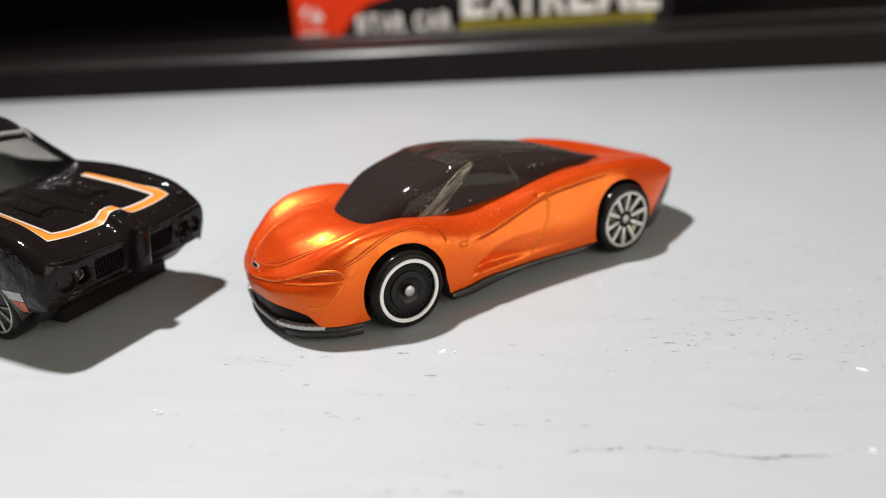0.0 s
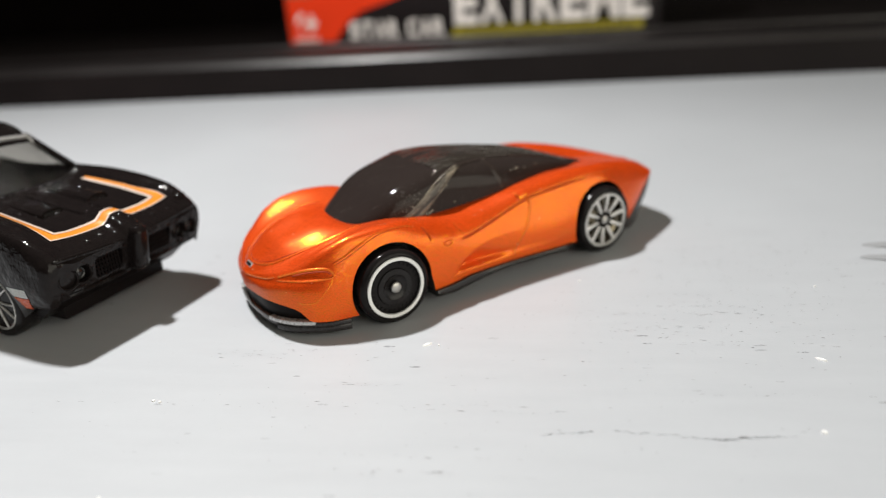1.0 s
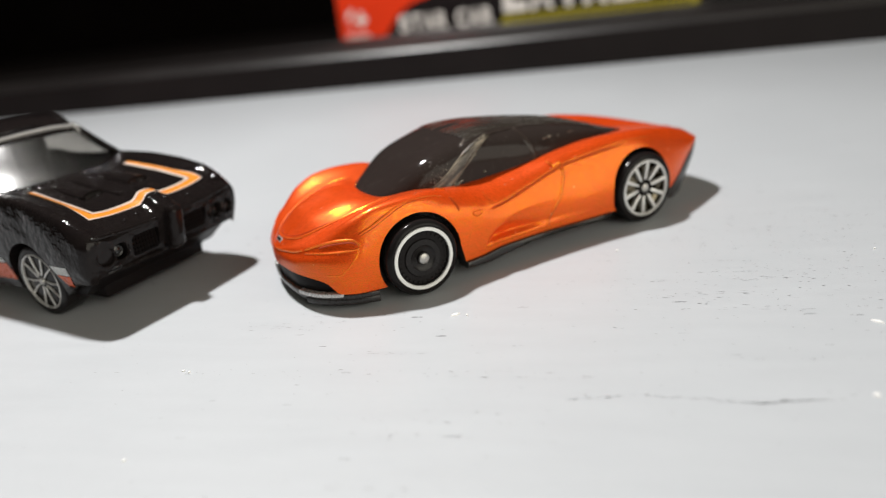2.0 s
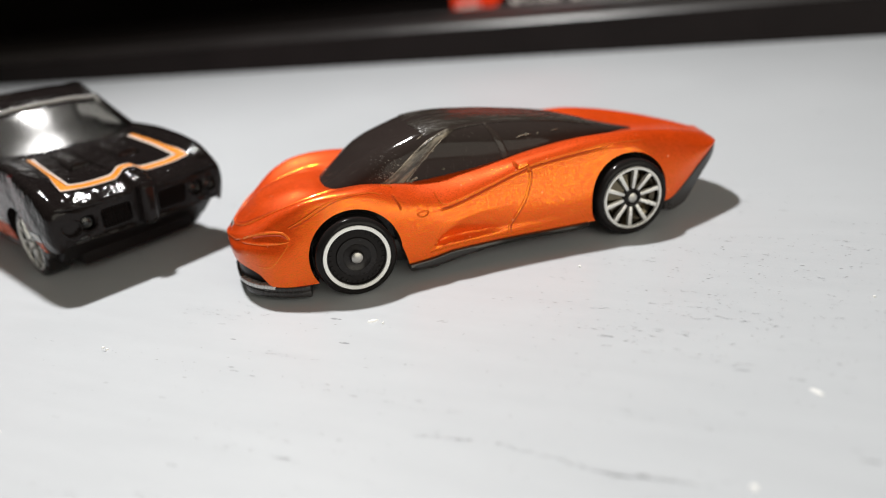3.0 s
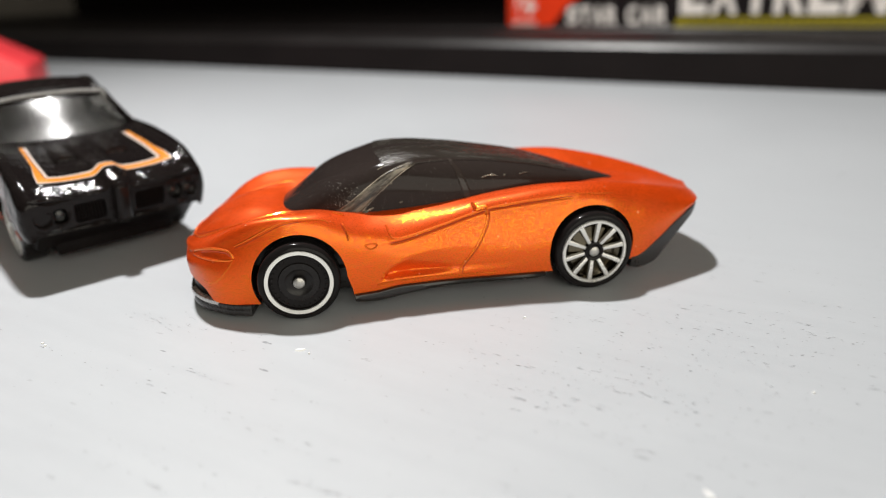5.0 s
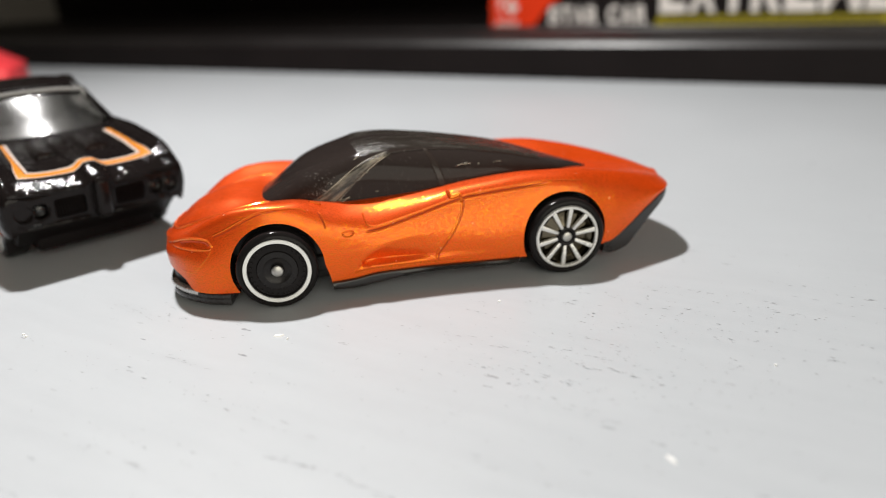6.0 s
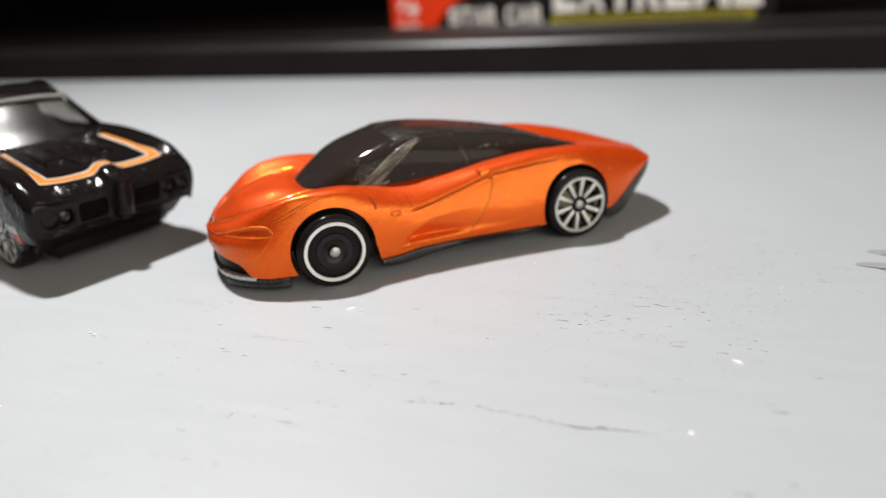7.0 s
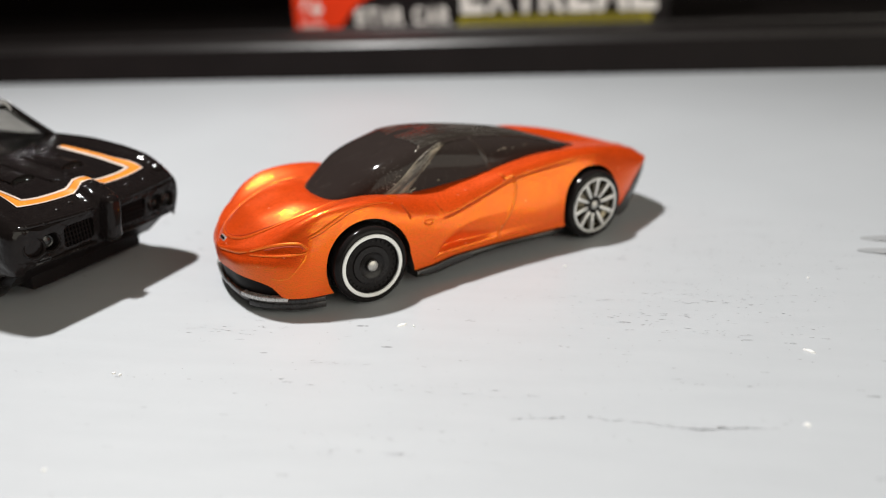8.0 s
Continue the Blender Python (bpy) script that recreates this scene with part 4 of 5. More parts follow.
def muscle_ring(x):
    w = HALF_W(x)
    hump = 0.11 * min(1.0, max(0.0, (x - 0.55) / 0.6)) ** 1.5
    half = [(0, HOOD_Z(x) + 0.02 + hump), (0.13, HOOD_Z(x) + 0.015 + hump * 0.85), (0.27, HOOD_Z(x) + 0.01), (0.75, HOOD_Z(x)), (w - 0.36, FEND_Z(x) - 0.04), (w - 0.2, FEND_Z(x)), (w - 0.08, FEND_Z(x) - 0.06), (w - 0.02, SHOULDER_Z(x)), (w, 1.0), (w - 0.05, 0.7), (w - 0.1, SILL_Z(x))]
    pts = list(spline(half, 5)) + [(w * 0.6, SILL_Z(x)), (w * 0.2, SILL_Z(x))]
    nose = max(0.0, (x - 0.9) / 0.7)
    out = []
    for v, z in pts:
        back = -0.08 * nose * (min(v, 1.45) / 1.45) ** 1.6 + nose * (0.05 - 0.3 * max(0.0, 1.3 - z))
        out.append((x + back, v, z))
    return out + [(a, -v, z) for a, v, z in reversed(out) if v > 1e-6]


mx = sorted({*np.linspace(-5.9, -5.3, 8).round(4), *np.linspace(-5.3, 1.3, 60).round(4), *np.linspace(1.3, 1.6, 10).round(4)})
mbody = part("body", loft([muscle_ring(x) for x in mx]), [BLACK_PAINT, MUSCLE_BASE], muscle, "gloss black enamel body", 40)
MTREE = tree_of(mbody)
cut = bmesh.new()
for x, z, r in ((0, 0.6, 0.68), (-4.4, 0.62, 0.7)):
    for s in (1, -1):
        one = bmesh.ops.create_cone(cut, cap_ends=True, segments=48, radius1=r, radius2=r, depth=1.4)["verts"]
        bmesh.ops.rotate(cut, cent=(0, 0, 0), matrix=Matrix.Rotation(radians(90), 3, "X"), verts=one)
        bmesh.ops.translate(cut, vec=(x, s * 1.6, z), verts=one)
for s in (1, -1):
    for v0, v1, z0, z1 in ((0.24, 0.74, 0.88, 1.22), (0.84, 1.06, 0.92, 1.2), (1.1, 1.31, 0.94, 1.2)):
        n0 = len(cut.verts)
        box_bm(-0.12 - 0.07 * v0, 0.5, v0, v1, z0, z1, 0.06, 3, cut)
        cut.verts.ensure_lookup_table()
        for v in cut.verts[n0:]:
            v.co.x += 1.5 - 0.08 * (abs(v.co.y) / 1.45) ** 1.6
            v.co.y *= s
    if s < 0:
        bmesh.ops.recalc_face_normals(cut, faces=cut.faces)
cutter = part("recesses", cut, MUSCLE_BASE)
cutter.matrix_basis = muscle.matrix_basis.copy()
bpy.context.view_layer.update()
carve(mbody, cutter, 40)


def nose_x(v, z=1.065):
    return 1.64 - 0.08 * (abs(v) / 1.45) ** 1.6 - 0.3 * max(0.0, 1.3 - z)


# beak, grilles, lamps, valance
bm = box_bm(1.2, 1.84, -0.15, 0.15, 0.74, 1.5, 0.11, 5)
for v in bm.verts:
    if v.co.x > 1.5:
        v.co.x -= 0.3 * max(0, 1.3 - v.co.z) + 0.06 * max(0, v.co.z - 1.35) / 0.27
        v.co.y *= 0.85
part("nose_beak", bm, BLACK_PAINT, muscle)
for s in (1, -1):
    grille = bmesh.new()
    for k in range(9):
        v = 0.28 + 0.053 * k
        box_bm(nose_x(v) - 0.12, nose_x(v) - 0.06, min(s * v, s * (v + 0.022)), max(s * v, s * (v + 0.022)), 0.89, 1.21, 0.006, 1, grille)
    for k in range(4):
        box_bm(nose_x(0.5) - 0.11, nose_x(0.5) - 0.075, min(s * 0.25, s * 0.73), max(s * 0.25, s * 0.73), 0.94 + 0.07 * k, 0.96 + 0.07 * k, 0.005, 1, grille)
    part("grille", grille, MUSCLE_BASE, muscle, "black grille with fine bars")
    for v in (0.95, 1.205):
        lens = part("headlight", lathe_bm([(0.1, -0.06), (0.1, 0.0), (0.085, 0.012), (0.07, 0.004), (0.04, 0.016), (0, 0.02)], 28), LAMP_DARK, muscle, "dark round headlight")
        lens.matrix_basis = pose((nose_x(v) - 0.1 + (0.05 if v > 1.1 else 0)) * CM, s * v * CM, 1.065 * CM, 0, 0, -90 + s * 10)
    sig = part("turn_signal", box_bm(-0.14, 0.14, -0.06, 0.04, -0.055, 0.055, 0.03, 2), LAMP_DARK, muscle)
    sig.matrix_basis = pose((nose_x(1.1, 0.84) - 0.03) * CM, s * 1.1 * CM, 0.84 * CM, 0, 0, -90 + s * 12)
    for k in range(2):
        part("signal_rib", box_bm(-0.12, 0.12, 0.03, 0.05, -0.01 + 0.05 * k - 0.02, 0.01 + 0.05 * k - 0.02, 0.004, 1), MUSCLE_BASE, sig)
bm = box_bm(0.5, 1.4, -1.3, 1.3, 0.36, 0.8, 0.06, 3)
for v in bm.verts:
    if v.co.x > 0.8:
        v.co.x = nose_x(v.co.y, 0.8) - 0.06 - 0.55 * (0.8 - v.co.z) / 0.44
part("valance", bm, MUSCLE_BASE, muscle, "black front valance")
part("underbody", box_bm(-5.4, 0.9, -1.0, 1.0, 0.2, 0.6, 0.05), MUSCLE_BASE, muscle)

# hood scoops
for s in (1, -1):
    bm = bmesh.new()
    rings = []
    for k in range(9):
        f = k / 8
        x = 0.42 - 1.0 * f
        h, w = 0.09 * (1 - f) ** 0.8 + 0.004, 0.2 - 0.06 * f
        rings.append([(x, s * 0.42 + w * math.cos(a), HOOD_Z(x) - 0.03 + (h + 0.03) * max(0, math.sin(a)) ** 0.6 - 0.03 * (math.sin(a) < 0)) for a in np.linspace(0, 2 * math.pi, 20, endpoint=False)])
    scoop = part("hood_scoop", loft(rings), BLACK_PAINT, muscle)
    part("scoop_mouth", box_bm(0.405, 0.43, s * 0.42 - 0.14, s * 0.42 + 0.14, HOOD_Z(0.42) - 0.02, HOOD_Z(0.42) + 0.05, 0.01, 1), LAMP_DARK, scoop)
for s in (1, -1):
    part("hood_ridge", tube_bm(drape(MTREE, [(-0.5, s * 0.2, 3), (0.2, s * 0.2, 3), (0.6, s * 0.18, 3), (0.8, s * 0.17, 3)], (0, 0, -1), 0.0), 0.025), BLACK_PAINT, muscle)
    part("hood_lip", tube_bm([(nose_x(v, 1.3) - 0.02, s * v, 1.34 + 0.07 * (v / 1.4) ** 2) for v in np.linspace(0.2, 1.36, 16)], 0.035, 8), BLACK_PAINT, muscle)
    part("bumper_lip", tube_bm([(nose_x(v, 0.78) - 0.01, s * v, 0.78) for v in np.linspace(0.2, 1.2, 16)], 0.03, 8), BLACK_PAINT, muscle)
    for v in (0.95, 1.205):
        bezel = part("headlight_bezel", lathe_bm([(0.12, -0.06), (0.125, 0.0), (0.14, 0.012), (0.155, 0.0), (0.155, -0.06)], 28), BLACK_PAINT, muscle)
        bezel.matrix_basis = pose((nose_x(v) - 0.01 + (0.04 if v > 1.1 else 0)) * CM, s * v * CM, 1.065 * CM, 0, 0, -90 + s * 10)
for s in (1, -1):
    part("seam", tube_bm(drape(MTREE, [(-0.75, s * 1.08, 3), (0.2, s * 1.08, 3), (1.05, s * 1.13, 3)], (0, 0, -1), 0.0), 0.012), BLACK_PAINT, muscle)
bm = bmesh.new()
for s in (1, -1):
    for k in range(7):
        box_bm(-0.72 - 0.16 * (0.25 + 0.1 * k) ** 2 - 0.02, -0.72 - 0.16 * (0.25 + 0.1 * k) ** 2 + 0.05, s * (0.25 + 0.1 * k) - 0.02, s * (0.25 + 0.1 * k) + 0.02, HOOD_Z(-0.8) - 0.01, HOOD_Z(-0.8) + 0.02, 0.008, 2, bm)
part("cowl_vents", bm, BLACK_PAINT, muscle)

# Domes added for lamp glints: highlights put into the hood's shape.
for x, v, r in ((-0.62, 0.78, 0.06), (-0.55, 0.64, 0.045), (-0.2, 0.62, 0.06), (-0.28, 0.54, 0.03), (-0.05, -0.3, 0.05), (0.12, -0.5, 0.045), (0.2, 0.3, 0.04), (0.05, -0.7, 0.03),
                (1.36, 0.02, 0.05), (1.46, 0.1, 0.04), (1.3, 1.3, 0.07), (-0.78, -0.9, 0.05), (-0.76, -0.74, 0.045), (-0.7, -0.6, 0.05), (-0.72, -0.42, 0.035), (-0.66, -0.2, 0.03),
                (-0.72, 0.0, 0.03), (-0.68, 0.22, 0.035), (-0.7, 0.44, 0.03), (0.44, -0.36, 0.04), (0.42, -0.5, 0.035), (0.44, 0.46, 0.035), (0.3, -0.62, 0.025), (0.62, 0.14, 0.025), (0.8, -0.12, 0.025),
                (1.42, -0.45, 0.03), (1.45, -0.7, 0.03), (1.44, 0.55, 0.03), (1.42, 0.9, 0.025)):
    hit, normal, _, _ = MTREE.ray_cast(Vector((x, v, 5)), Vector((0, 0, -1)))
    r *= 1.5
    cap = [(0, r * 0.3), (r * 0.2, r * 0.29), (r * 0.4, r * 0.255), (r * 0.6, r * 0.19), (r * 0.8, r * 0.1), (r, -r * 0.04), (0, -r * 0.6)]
    dome = part("glint_dome", lathe_bm(cap, 16), BLACK_PAINT, muscle)
    dome.matrix_basis = pose(hit.x * CM, hit.y * CM, hit.z * CM, 0, 22, 0) @ pose(0, 0, 0, 98, 0, 0)

# printed hood stripe: orange outside, a pale line inside
arc = [(1.2, 0.36), (1.21, 0.27), (1.2, 0.2), (1.19, 0.1), (1.19, 0.0)]
right_half = [(-0.45, 0.94), (0.4, 0.99), (1.14, 1.0), (1.18, 0.7), *arc]
taper = pchip((-0.45, 0.0), (0.5, 0.1), (1.1, 0.75), (1.4, 0.85))
path = right_half + [(x, -y) for x, y in reversed(right_half[:-1])]
part("hood_stripe", ribbon_bm(MTREE, path, -0.05, 0.1, 0.012, slim=taper), STRIPE_ORANGE, muscle, "printed orange hood stripe")
part("stripe_line", ribbon_bm(MTREE, path, -0.105, -0.062, 0.013), STRIPE_PALE, muscle, "pale pink-white inner line")
part("stripe_line", ribbon_bm(MTREE, path, 0.102, 0.122, 0.013, slim=taper), STRIPE_PALE, muscle, "thin pale outer line")


def side_patch(name, corners, material, label):
    """A printed patch laid onto both flanks between four (x, z) corners."""
    for s in (1, -1):
        bm = bmesh.new()
        n, grid = 10, []
        a, b, c, d = (Vector(q) for q in corners)
        for i in range(n + 1):
            row = []
            for j in range(n + 1):
                q = a.lerp(b, i / n).lerp(d.lerp(c, i / n), j / n)
                hit, normal, _, _ = MTREE.ray_cast(Vector((q.x, s * 4, q.y)), Vector((0, -s, 0)))
                row.append(bm.verts.new(hit + normal * 0.006) if hit else None)
            grid.append(row)
        for i in range(n):
            for j in range(n):
                q = (grid[i][j], grid[i + 1][j], grid[i + 1][j + 1], grid[i][j + 1])
                if all(q):
                    bm.faces.new(q)
        if bm.faces:
            bmesh.ops.solidify(bm, geom=list(bm.faces), thickness=0.004)
            bmesh.ops.recalc_face_normals(bm, faces=bm.faces)
            part(name, bm, material, muscle, label)


side_patch("flank_stripe", [(0.62, 0.99), (1.03, 0.99), (1.04, 0.85), (0.72, 0.85)], STRIPE_GREY, "grey-white flank print")
side_patch("flank_stripe", [(0.72, 0.84), (1.04, 0.84), (1.0, 0.66), (0.86, 0.66)], STRIPE_RED, "orange-red flank print")
side_patch("flank_stripe", [(-0.74, 0.86), (-0.66, 0.56), (-3.6, 0.5), (-3.6, 0.8)], STRIPE_RED, "orange-red flank print")
side_patch("flank_stripe", [(-0.78, 0.95), (-0.75, 0.88), (-3.6, 0.82), (-3.6, 0.9)], STRIPE_GREY, "grey-white flank print")

# greenhouse
ROOF_Z = pchip((-4.7, 1.9), (-4.2, 2.19), (-3.6, 2.6), (-3.1, 2.79), (-2.5, 2.83), (-2.1, 2.75), (-1.8, 2.55), (-1.45, 2.23), (-1.0, 1.9))
ROOF_W = pchip((-4.7, 1.22), (-3.6, 1.1), (-2.5, 1.06), (-1.8, 1.05), (-1.45, 1.15), (-1.0, 1.26))


def cabin_ring(x, inset):
    w, top, base = ROOF_W(x) - inset, ROOF_Z(x) - inset, 1.88
    side = min(1.0, max(0.0, (top - base) / 0.6))
    half = [(0, top), (w * 0.5, top - 0.015), (w * 0.85, top - 0.05 * side - 0.01), (w, top - 0.09 * side - 0.02), (w + 0.18 * side, base), ]
    pts = list(spline(half, 4)) + [(w * 0.5, base - 0.04)]
    bow = 0.26 * min(1.0, max(0.0, (x + 2.3) / 0.8))
    return [(x + bow * (1 - min(1, abs(v) / w) ** 2), v, z) for v, z in pts] + [(x + bow * (1 - min(1, abs(v) / w) ** 2), -v, z) for v, z in reversed(pts) if v > 1e-6]


cabin_x = np.linspace(-4.65, -1.02, 34)
bm = loft([cabin_ring(x, 0.035) for x in cabin_x])
bmesh.ops.solidify(bm, geom=list(bm.faces), thickness=0.03)
part("window_glass", bm, CLEAR, muscle, "clear plastic windows", 50)
bm = bmesh.new()
rows_ = []
for x in np.linspace(-4.65, -1.78, 24):
    ring = [q for q in cabin_ring(x, 0.0) if q[2] > ROOF_Z(x) - 0.2 and abs(q[1]) <= ROOF_W(x) + 0.02]
    ring.sort(key=lambda q: q[1])
    rows_.append([bm.verts.new(q) for q in ring])
for a, b in zip(rows_, rows_[1:]):
    for k in range(min(len(a), len(b)) - 1):
        bm.faces.new((a[k], a[k + 1], b[k + 1], b[k]))
bmesh.ops.recalc_face_normals(bm, faces=bm.faces)
if sum(f.normal.z for f in bm.faces) < 0:
    bmesh.ops.reverse_faces(bm, faces=bm.faces)
bmesh.ops.solidify(bm, geom=list(bm.faces), thickness=0.06)
bmesh.ops.recalc_face_normals(bm, faces=bm.faces)
part("roof", bm, BLACK_PAINT, muscle, "gloss black roof", 50)
for s in (1, -1):
    part("windscreen_pillar", tube_bm(spline([(-1.02, s * 1.28, 1.9), (-1.4, s * 1.18, 2.16), (-1.7, s * 1.1, 2.38), (-2.0, s * 1.05, 2.58)], 4), 0.055, 8), BLACK_PAINT, muscle)
    bm = loft([[(-4.6, s * 1.34, 1.88), (-4.5, s * 1.14, 1.95), (-3.5, s * 1.24, 1.88), (-3.6, s * 1.34, 1.88)], [(-3.7, s * 1.1, 2.36), (-3.6, s * 1.02, 2.42), (-3.25, s * 1.04, 2.5), (-3.3, s * 1.12, 2.46)]])
    part("rear_pillar", bm, BLACK_PAINT, muscle)
# Opaque pale grey paints in the light that the clear edge catches.
HEADER = plain("lit_plastic_edge", (0.3, 0.295, 0.29), 0.22, vary=0.15)
head = [q for q in cabin_ring(-1.9, -0.01) if q[2] > ROOF_Z(-1.9) - 0.16 and abs(q[1]) <= ROOF_W(-1.9)]
head.sort(key=lambda q: q[1])
rim_line = [(-1.16, -1.26, 1.98), (-1.5, -1.15, 2.2), (-1.76, -1.06, 2.38)] + [(x + 0.05, v * 0.97, z - 0.03) for x, v, z in head] + [(-1.76, 1.06, 2.38), (-1.5, 1.15, 2.2), (-1.16, 1.26, 1.98)]
part("windscreen_edge", tube_bm(rim_line, 0.042, 8), HEADER, muscle, "edge of the clear windscreen moulding, painted pale as if lit")
part("cockpit", box_bm(-4.3, -1.1, -1.05, 1.05, 1.4, 1.86, 0.05), MUSCLE_BASE, muscle)
for s in (1, -1):
    bm = box_bm(-2.75, -2.5, s * 0.5 - 0.32, s * 0.5 + 0.32, 1.8, 2.42, 0.12, 4)
    part("seat", bm, MUSCLE_BASE, muscle)
    part("door_lining", box_bm(-3.6, -1.2, s * 1.2 - 0.04, s * 1.2 + 0.04, 1.7, 1.97, 0.03), MUSCLE_BASE, muscle)
ring = part("steering_wheel", tube_bm([(0.0, 0.2 * math.cos(a), 0.2 * math.sin(a)) for a in np.linspace(0, 6.2, 22)], 0.022), MUSCLE_BASE, muscle)
ring.matrix_basis = pose(-1.9 * CM, 0.5 * CM, 2.0 * CM, 0, -25, 0)


def wheel_muscle(x, side, z, r):
    """Black wheel with five thin outlined silver spokes."""
    tyre = part("wheel", lathe_bm([(0, -0.42), (r - 0.1, -0.42), (r - 0.03, -0.4), (r, -0.34), (r, -0.06), (r - 0.02, -0.02), (r - 0.06, 0.0), (r - 0.12, 0.0),
                                   (r - 0.14, -0.02), (r * 0.7, -0.05), (0, -0.04)], 56), TYRE, muscle, "black wheel with five thin silver spokes")
    tyre.matrix_basis = pose(x * CM, side * 1.44 * CM, z * CM, 0, 0, 0 if side > 0 else 180)
    part("rim", lathe_bm([(r * 0.74, -0.05), (r * 0.745, 0.0), (r * 0.76, 0.005), (r * 0.775, 0.0), (r * 0.78, -0.05)], 56), CHROME, tyre, "thin silver rim line")
    for k in range(5):
        a = 2 * math.pi * k / 5 + 0.3
        bm = bmesh.new()
        loop = [(0.09, 0.035), (0.2, 0.05), (0.34, 0.1), (0.43, 0.13)]
        for s in (1, -1):
            tube_bm([(p, -0.03, s * q) for p, q in spline(loop, 4)], 0.015, 6, bm)
        bmesh.ops.rotate(bm, cent=(0, 0, 0), matrix=Matrix.Rotation(a, 3, "Y"), verts=bm.verts)
        part("spoke", bm, CHROME, tyre)
    part("pin", lathe_bm([(0, 0.0), (0.05, -0.005), (0.06, -0.02), (0.06, -0.06)], 20), PIN, tyre)


for s in (1, -1):
    wheel_muscle(0, s, 0.6, 0.6)
    wheel_muscle(-4.4, s, 0.62, 0.62)

# ---------------------------------------------------------------- printed carton on the shelf (local: x along its face, face at y = 0)
carton = tagged(new("toy_box"), "black printed toy carton with white lettering on the black shelf", "box")
carton.matrix_basis = pose(13.1 * CM, 38.05 * CM, 1.345 * CM, 0, 0, -45.8)
part("carton", box_bm(-0.15, 24.3, 0, 8, 0, 11, 0.06, 2), CARD_BLACK, carton, "black printed carton")


def print_plate(name, outline, material, label="", depth=0.02):
    bm = bmesh.new()
    f = bm.faces.new([bm.verts.new((x, -depth, z)) for x, z in outline])
    up = bmesh.ops.extrude_face_region(bm, geom=[f])["geom"]
    for v in up:
        if isinstance(v, bmesh.types.BMVert):
            v.co.y = -0.002
    bmesh.ops.recalc_face_normals(bm, faces=bm.faces)
    part(name, bm, material, carton, label)


print_plate("red_panel", [(0, 0.03), (3.3, 0.03), (4.3, 1.2), (5.4, 1.9), (7.6, 2.5), (10, 3.4), (10, 8), (0, 8)], CARD_RED, "red printed panel")
print_plate("tan_band", [(0, 2.95), (1.9, 2.95), (2.2, 3.3), (2.2, 4.2), (0, 4.2)], CARD_TAN, "tan printed band", 0.03)
part("age_mark", fit_text(text_bm("6+", 1.4), 0.5, 2.1, 0.45, 2.0, -0.03), CARD_WHITE, carton, "white age mark")
bm = bmesh.new()
for k in range(5):
    box_bm(0.4 + 0.36 * k, 0.66 + 0.36 * k, -0.04, -0.01, 0.09, 0.28, 0, 1, bm)
part("small_print", bm, CARD_WHITE, carton)


def lettering(words, x0, x1, z0, z1, gap):
    """Separate raised letters on one line."""
    widths = [0.45 if c == " " else (1.25 if c == "M" else 1.0) for c in words]
    unit = (x1 - x0 - gap * (len(words) - 1)) / sum(widths)
    x = x0
    for c, w in zip(words, widths):
        if c != " ":
            part("letter", fit_text(text_bm(c, 1.2), x, x + w * unit, z0, z1, -0.03), CARD_WHITE, carton)
        x += w * unit + gap


lettering("STAR CAR", 4.4, 10.9, 0.12, 1.22, 0.14)
lettering("EXTREME", 11.6, 23.6, 0.72, 3.3, 0.16)
print_plate("yellow_strip", [(11.3, 0.05), (23.3, 0.05), (23.3, 0.57), (11.6, 0.57)], CARD_OLIVE, "olive-yellow strip")
bm = bmesh.new()
for k in range(26):
    x = 12.0 + 0.42 * k
    box_bm(x, x + 0.3, -0.035, -0.02, 0.22, 0.4, 0, 1, bm)
part("small_print", bm, CARD_BLACK, carton)

# ---------------------------------------------------------------- red wedge behind the black car
wedge = tagged(new("toy_ramp"), "bright red plastic wedge standing on the grey board", "toy")
wedge.matrix_basis = pose(-11.6 * CM, 22 * CM, 0, 0, 0, 12)
bm = bmesh.new()
f = bm.faces.new([bm.verts.new(q) for q in ((0, 0, 0), (0, 0, 1.7), (-6, 0, 5.2), (-9, 0, 5.2), (-9, 0, 0))])
up = bmesh.ops.extrude_face_region(bm, geom=[f])["geom"]
for v in up:
    if isinstance(v, bmesh.types.BMVert):
        v.co.y = 5
bmesh.ops.recalc_face_normals(bm, faces=bm.faces)
bmesh.ops.bevel(bm, geom=list(bm.edges), offset=0.08, segments=3, affect="EDGES", profile=0.5)
part("block", bm, RED_PLASTIC, wedge, "bright red plastic")

# ---------------------------------------------------------------- chips, crumbs and scratches on the board
rng = random.Random(7)


def crumb(x, y, length, width, turn_deg):
    """A small flake of white paint lying on the board."""
    bm = bmesh.new()
    pts = []
    for k in range(9):
        a = 2 * math.pi * k / 9
        r = 1 + 0.35 * (rng.random() - 0.5)
        pts.append((length / 2 * r * math.cos(a), width / 2 * r * math.sin(a)))
    f = bm.faces.new([bm.verts.new((p, q, 0.0)) for p, q in pts])
    up = bmesh.ops.extrude_face_region(bm, geom=[f])["geom"]
    for v in up:
        if isinstance(v, bmesh.types.BMVert):
            v.co = Vector((v.co.x * 0.75, v.co.y * 0.7, 0.012 + 0.01 * rng.random()))
    bmesh.ops.recalc_face_normals(bm, faces=bm.faces)
    ob = part("paint_flake", bm, CHIP_WHITE)
    ob.matrix_basis = pose(x * CM, y * CM, 0.001 * CM, 0, 0, turn_deg)
    tagged(ob, "tiny white paint flake lying on the grey board", "paint flake", "flakes on the board")


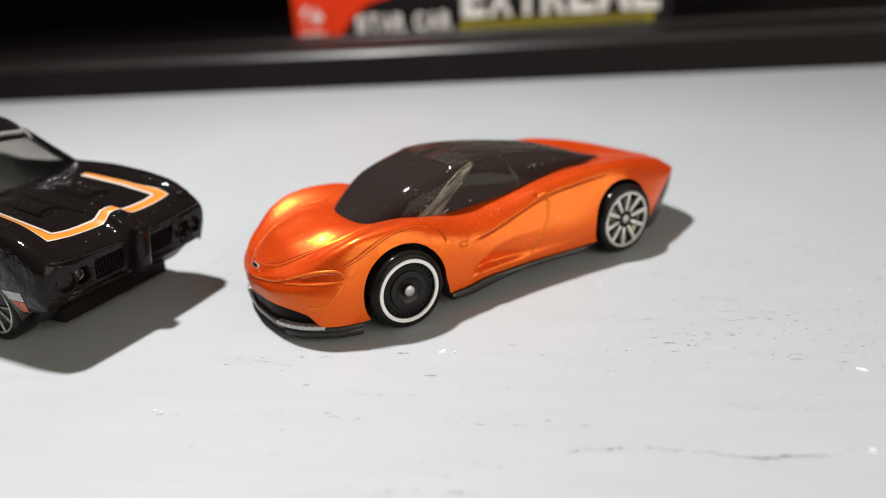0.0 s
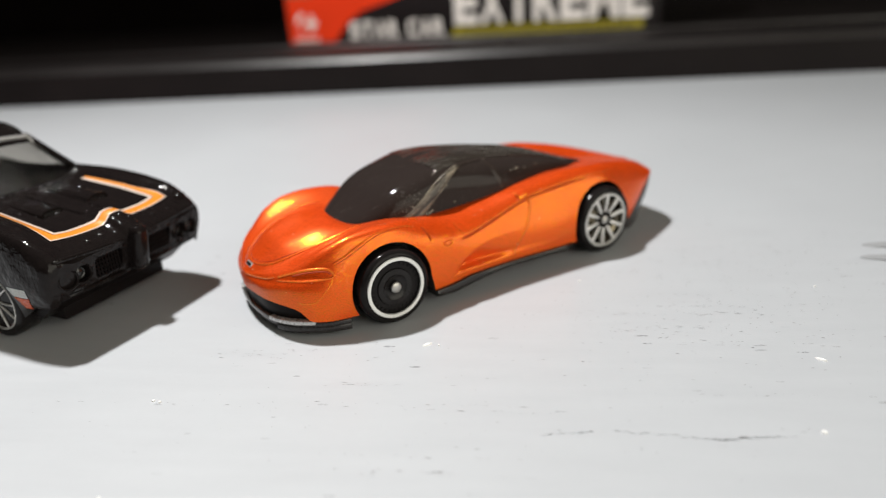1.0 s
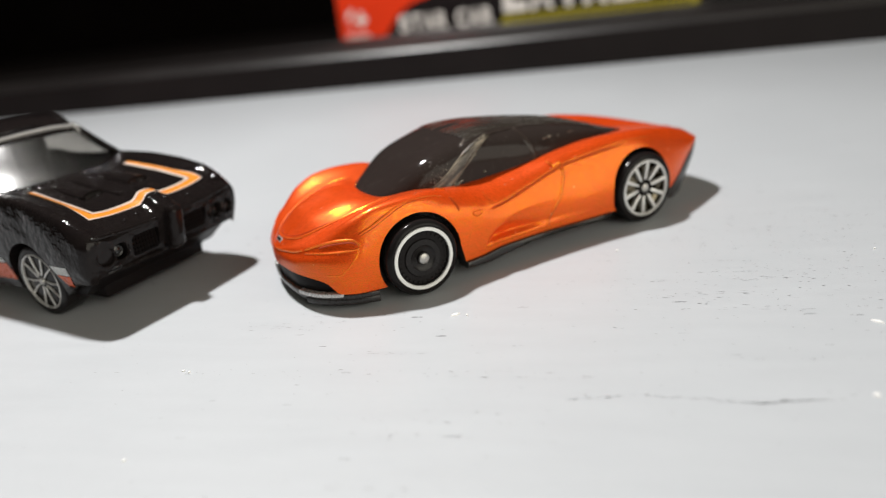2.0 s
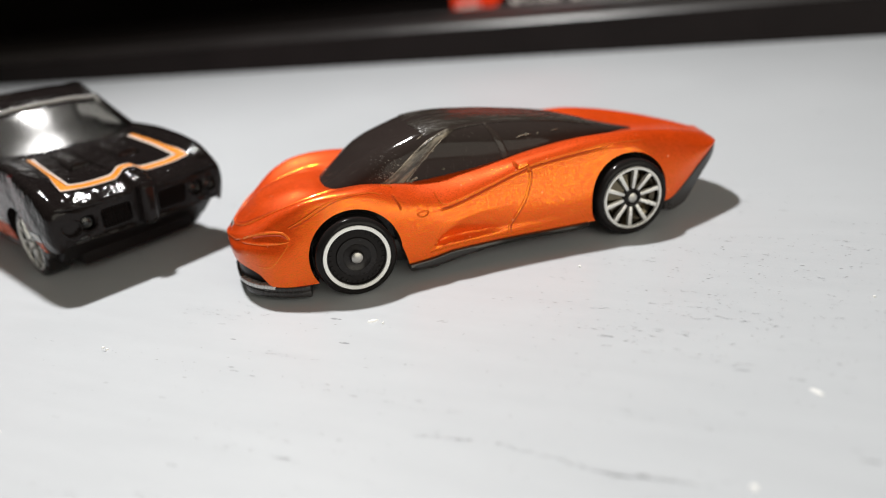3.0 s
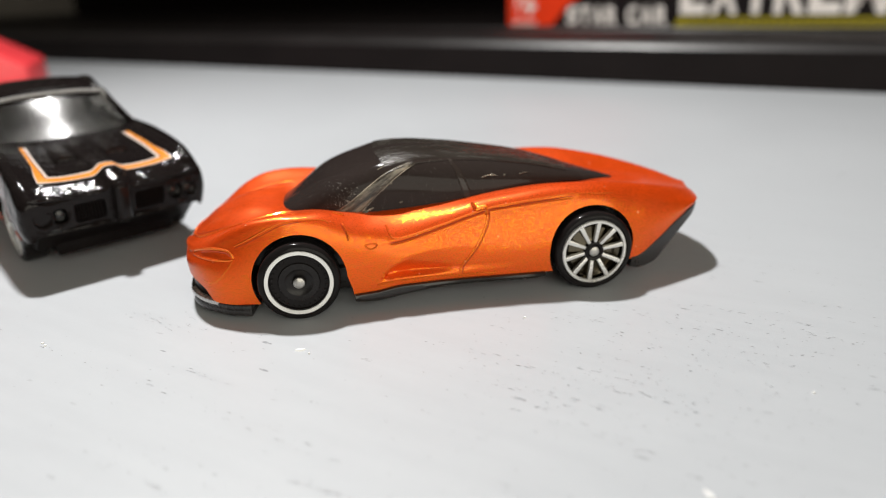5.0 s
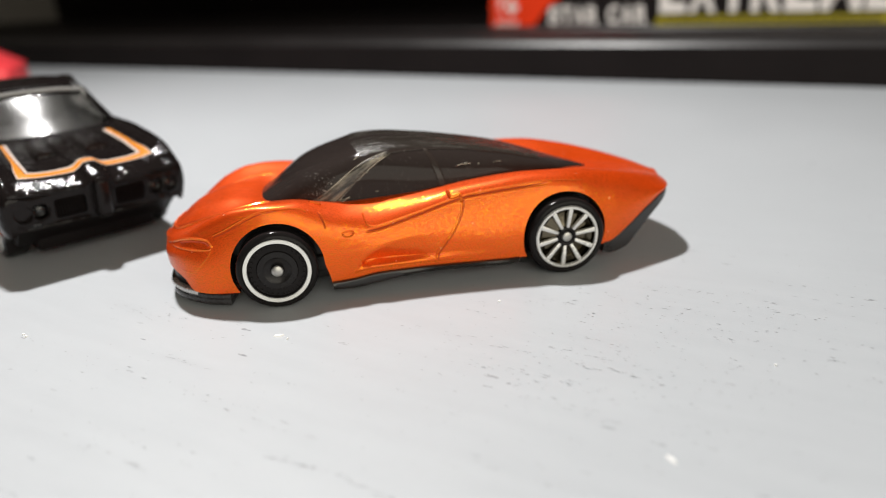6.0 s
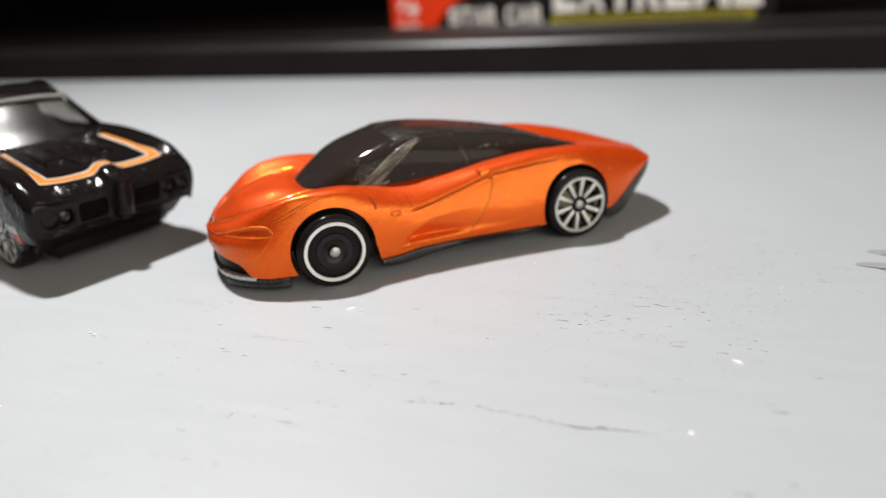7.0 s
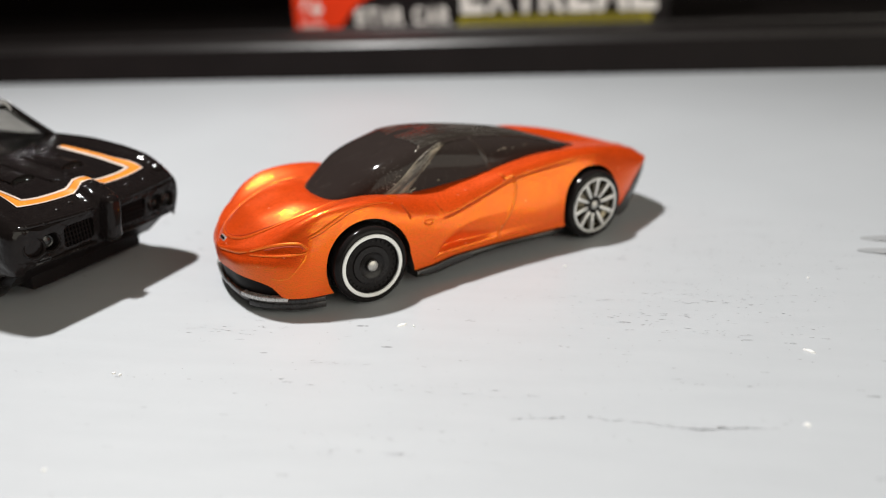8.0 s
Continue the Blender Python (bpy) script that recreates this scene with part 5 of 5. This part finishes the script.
for c in ((-0.06, -0.93, 0.16, 0.08, 0), (3.66, -4.4, 0.15, 0.06, -75), (2.3, -5.2, 0.07, 0.07, 0), (-3.54, 0.06, 0.05, 0.03, 0), (-3.48, -0.02, 0.05, 0.04, 40),
          (-4.37, -1.46, 0.05, 0.04, 0), (3.0, -0.75, 0.05, 0.03, 20), (5.6, -3.2, 0.05, 0.03, 0), (0.05, -1.05, 0.05, 0.03, 60)):
    crumb(*c)


def dash(bm, x, y, length, width, bearing):
    """A ragged thin nick in the paint."""
    d = Vector((math.cos(radians(bearing)), math.sin(radians(bearing))))
    n = Vector((-d.y, d.x))
    steps = max(3, int(length / 0.03))
    up, low = [], []
    wob = 0.0
    for k in range(steps + 1):
        s = k / steps
        wob += (rng.random() - 0.5) * width * 0.6
        w = width * (0.25 + 0.75 * rng.random()) * (1 if 0 < k < steps else 0.2)
        p = Vector((x, y)) + d * (s - 0.5) * length + n * wob
        up.append(bm.verts.new((*(p + n * w / 2), 0.004)))
        low.append(bm.verts.new((*(p - n * w / 2), 0.004)))
    for k in range(steps):
        bm.faces.new((low[k], low[k + 1], up[k + 1], up[k]))


nicks = bmesh.new()
rows = [(rng.uniform(-4, 8), rng.uniform(-4.2, 1.5)) for _ in range(30)] + [(rng.uniform(2.0, 6.5), rng.uniform(-4.6, -0.6)) for _ in range(24)]
for bx, by in rows:
    reach, step = rng.uniform(0.3, 1.1), 0.0
    for k in range(rng.randint(5, 16)):
        step += rng.gauss(0, 0.006)
        p = Vector((bx, by)) + ALONG * rng.gauss(0, reach) + AWAY * (step + rng.gauss(0, 0.02))
        dash(nicks, p.x, p.y, rng.choice((0.02, 0.03, 0.05, 0.1)) * rng.uniform(0.6, 1.4), rng.uniform(0.004, 0.011), EDGE + rng.gauss(0, 6))
for k in range(300):
    dash(nicks, rng.uniform(-6, 10), rng.uniform(-5.2, 3), rng.uniform(0.012, 0.04), rng.uniform(0.005, 0.011), EDGE + rng.gauss(0, 20))
for k in range(300):
    dash(nicks, rng.gauss(4.2, 1.7), rng.gauss(-2.6, 0.9), rng.uniform(0.012, 0.05), rng.uniform(0.004, 0.011), EDGE + rng.gauss(0, 14))
for k in range(26):
    dash(nicks, rng.gauss(4.4, 1.6), rng.gauss(-2.2, 0.9), rng.uniform(0.03, 0.06), rng.uniform(0.014, 0.02), EDGE + rng.gauss(0, 25))
ob = part("nicks", nicks, PIT_DARK)
tagged(ob, "fine dark nicks worn into the grey board", "scratches", kind="stuff")
crack = bmesh.new()
line = spline([(-0.1, -3.42), (0.3, -3.66), (0.7, -3.95), (1.05, -4.33), (1.3, -4.6), (1.6, -4.78), (2.05, -5.1)], 14)
for k, p in enumerate(line):
    strong = 1.0 if 54 < k < 78 else 0.55
    if rng.random() < 0.62 + 0.35 * (strong == 1.0):
        dash(crack, p[0] + rng.gauss(0, 0.012), p[1] + rng.gauss(0, 0.012), rng.uniform(0.04, 0.11), 0.014 * strong * rng.uniform(0.6, 1.3), -42 + rng.gauss(0, 9))
ob = part("crack", crack, PIT_DARK)
tagged(ob, "dark hairline crack along the painted grain", "scratch")

for layer, (x, y, a, b) in enumerate(((8.12, -3.1, 0.46, 0.13), (7.56, -3.36, 0.46, 0.11), (7.62, -3.52, 0.4, 0.07))):
    bm = bmesh.new()
    rim = [(a * (1 + 0.06 * rng.random()) * math.cos(k * math.pi / 14), b * (1 + 0.15 * rng.random()) * math.sin(k * math.pi / 14)) for k in range(28)]
    low = bm.faces.new([bm.verts.new((p, q, 0.002)) for p, q in rim])
    ob = part("stain", bm, STAIN)
    ob.matrix_basis = pose(x * CM, y * CM, 0.006 * layer * CM, 0, 0, EDGE)
    tagged(ob, "dull grey oval rub mark in the board's paint", "stain")
    strokes = bmesh.new()
    for k in range(16):
        dash(strokes, rng.uniform(-0.7, 0.8) * a, -b * (0.55 + rng.random() * (1.6 if b < 0.1 else 0.5)), rng.uniform(0.08, 0.22), rng.uniform(0.012, 0.03), rng.gauss(-4, 7))
    part("stroke", strokes, STAIN_DARK, ob, "darker rubbed strokes")
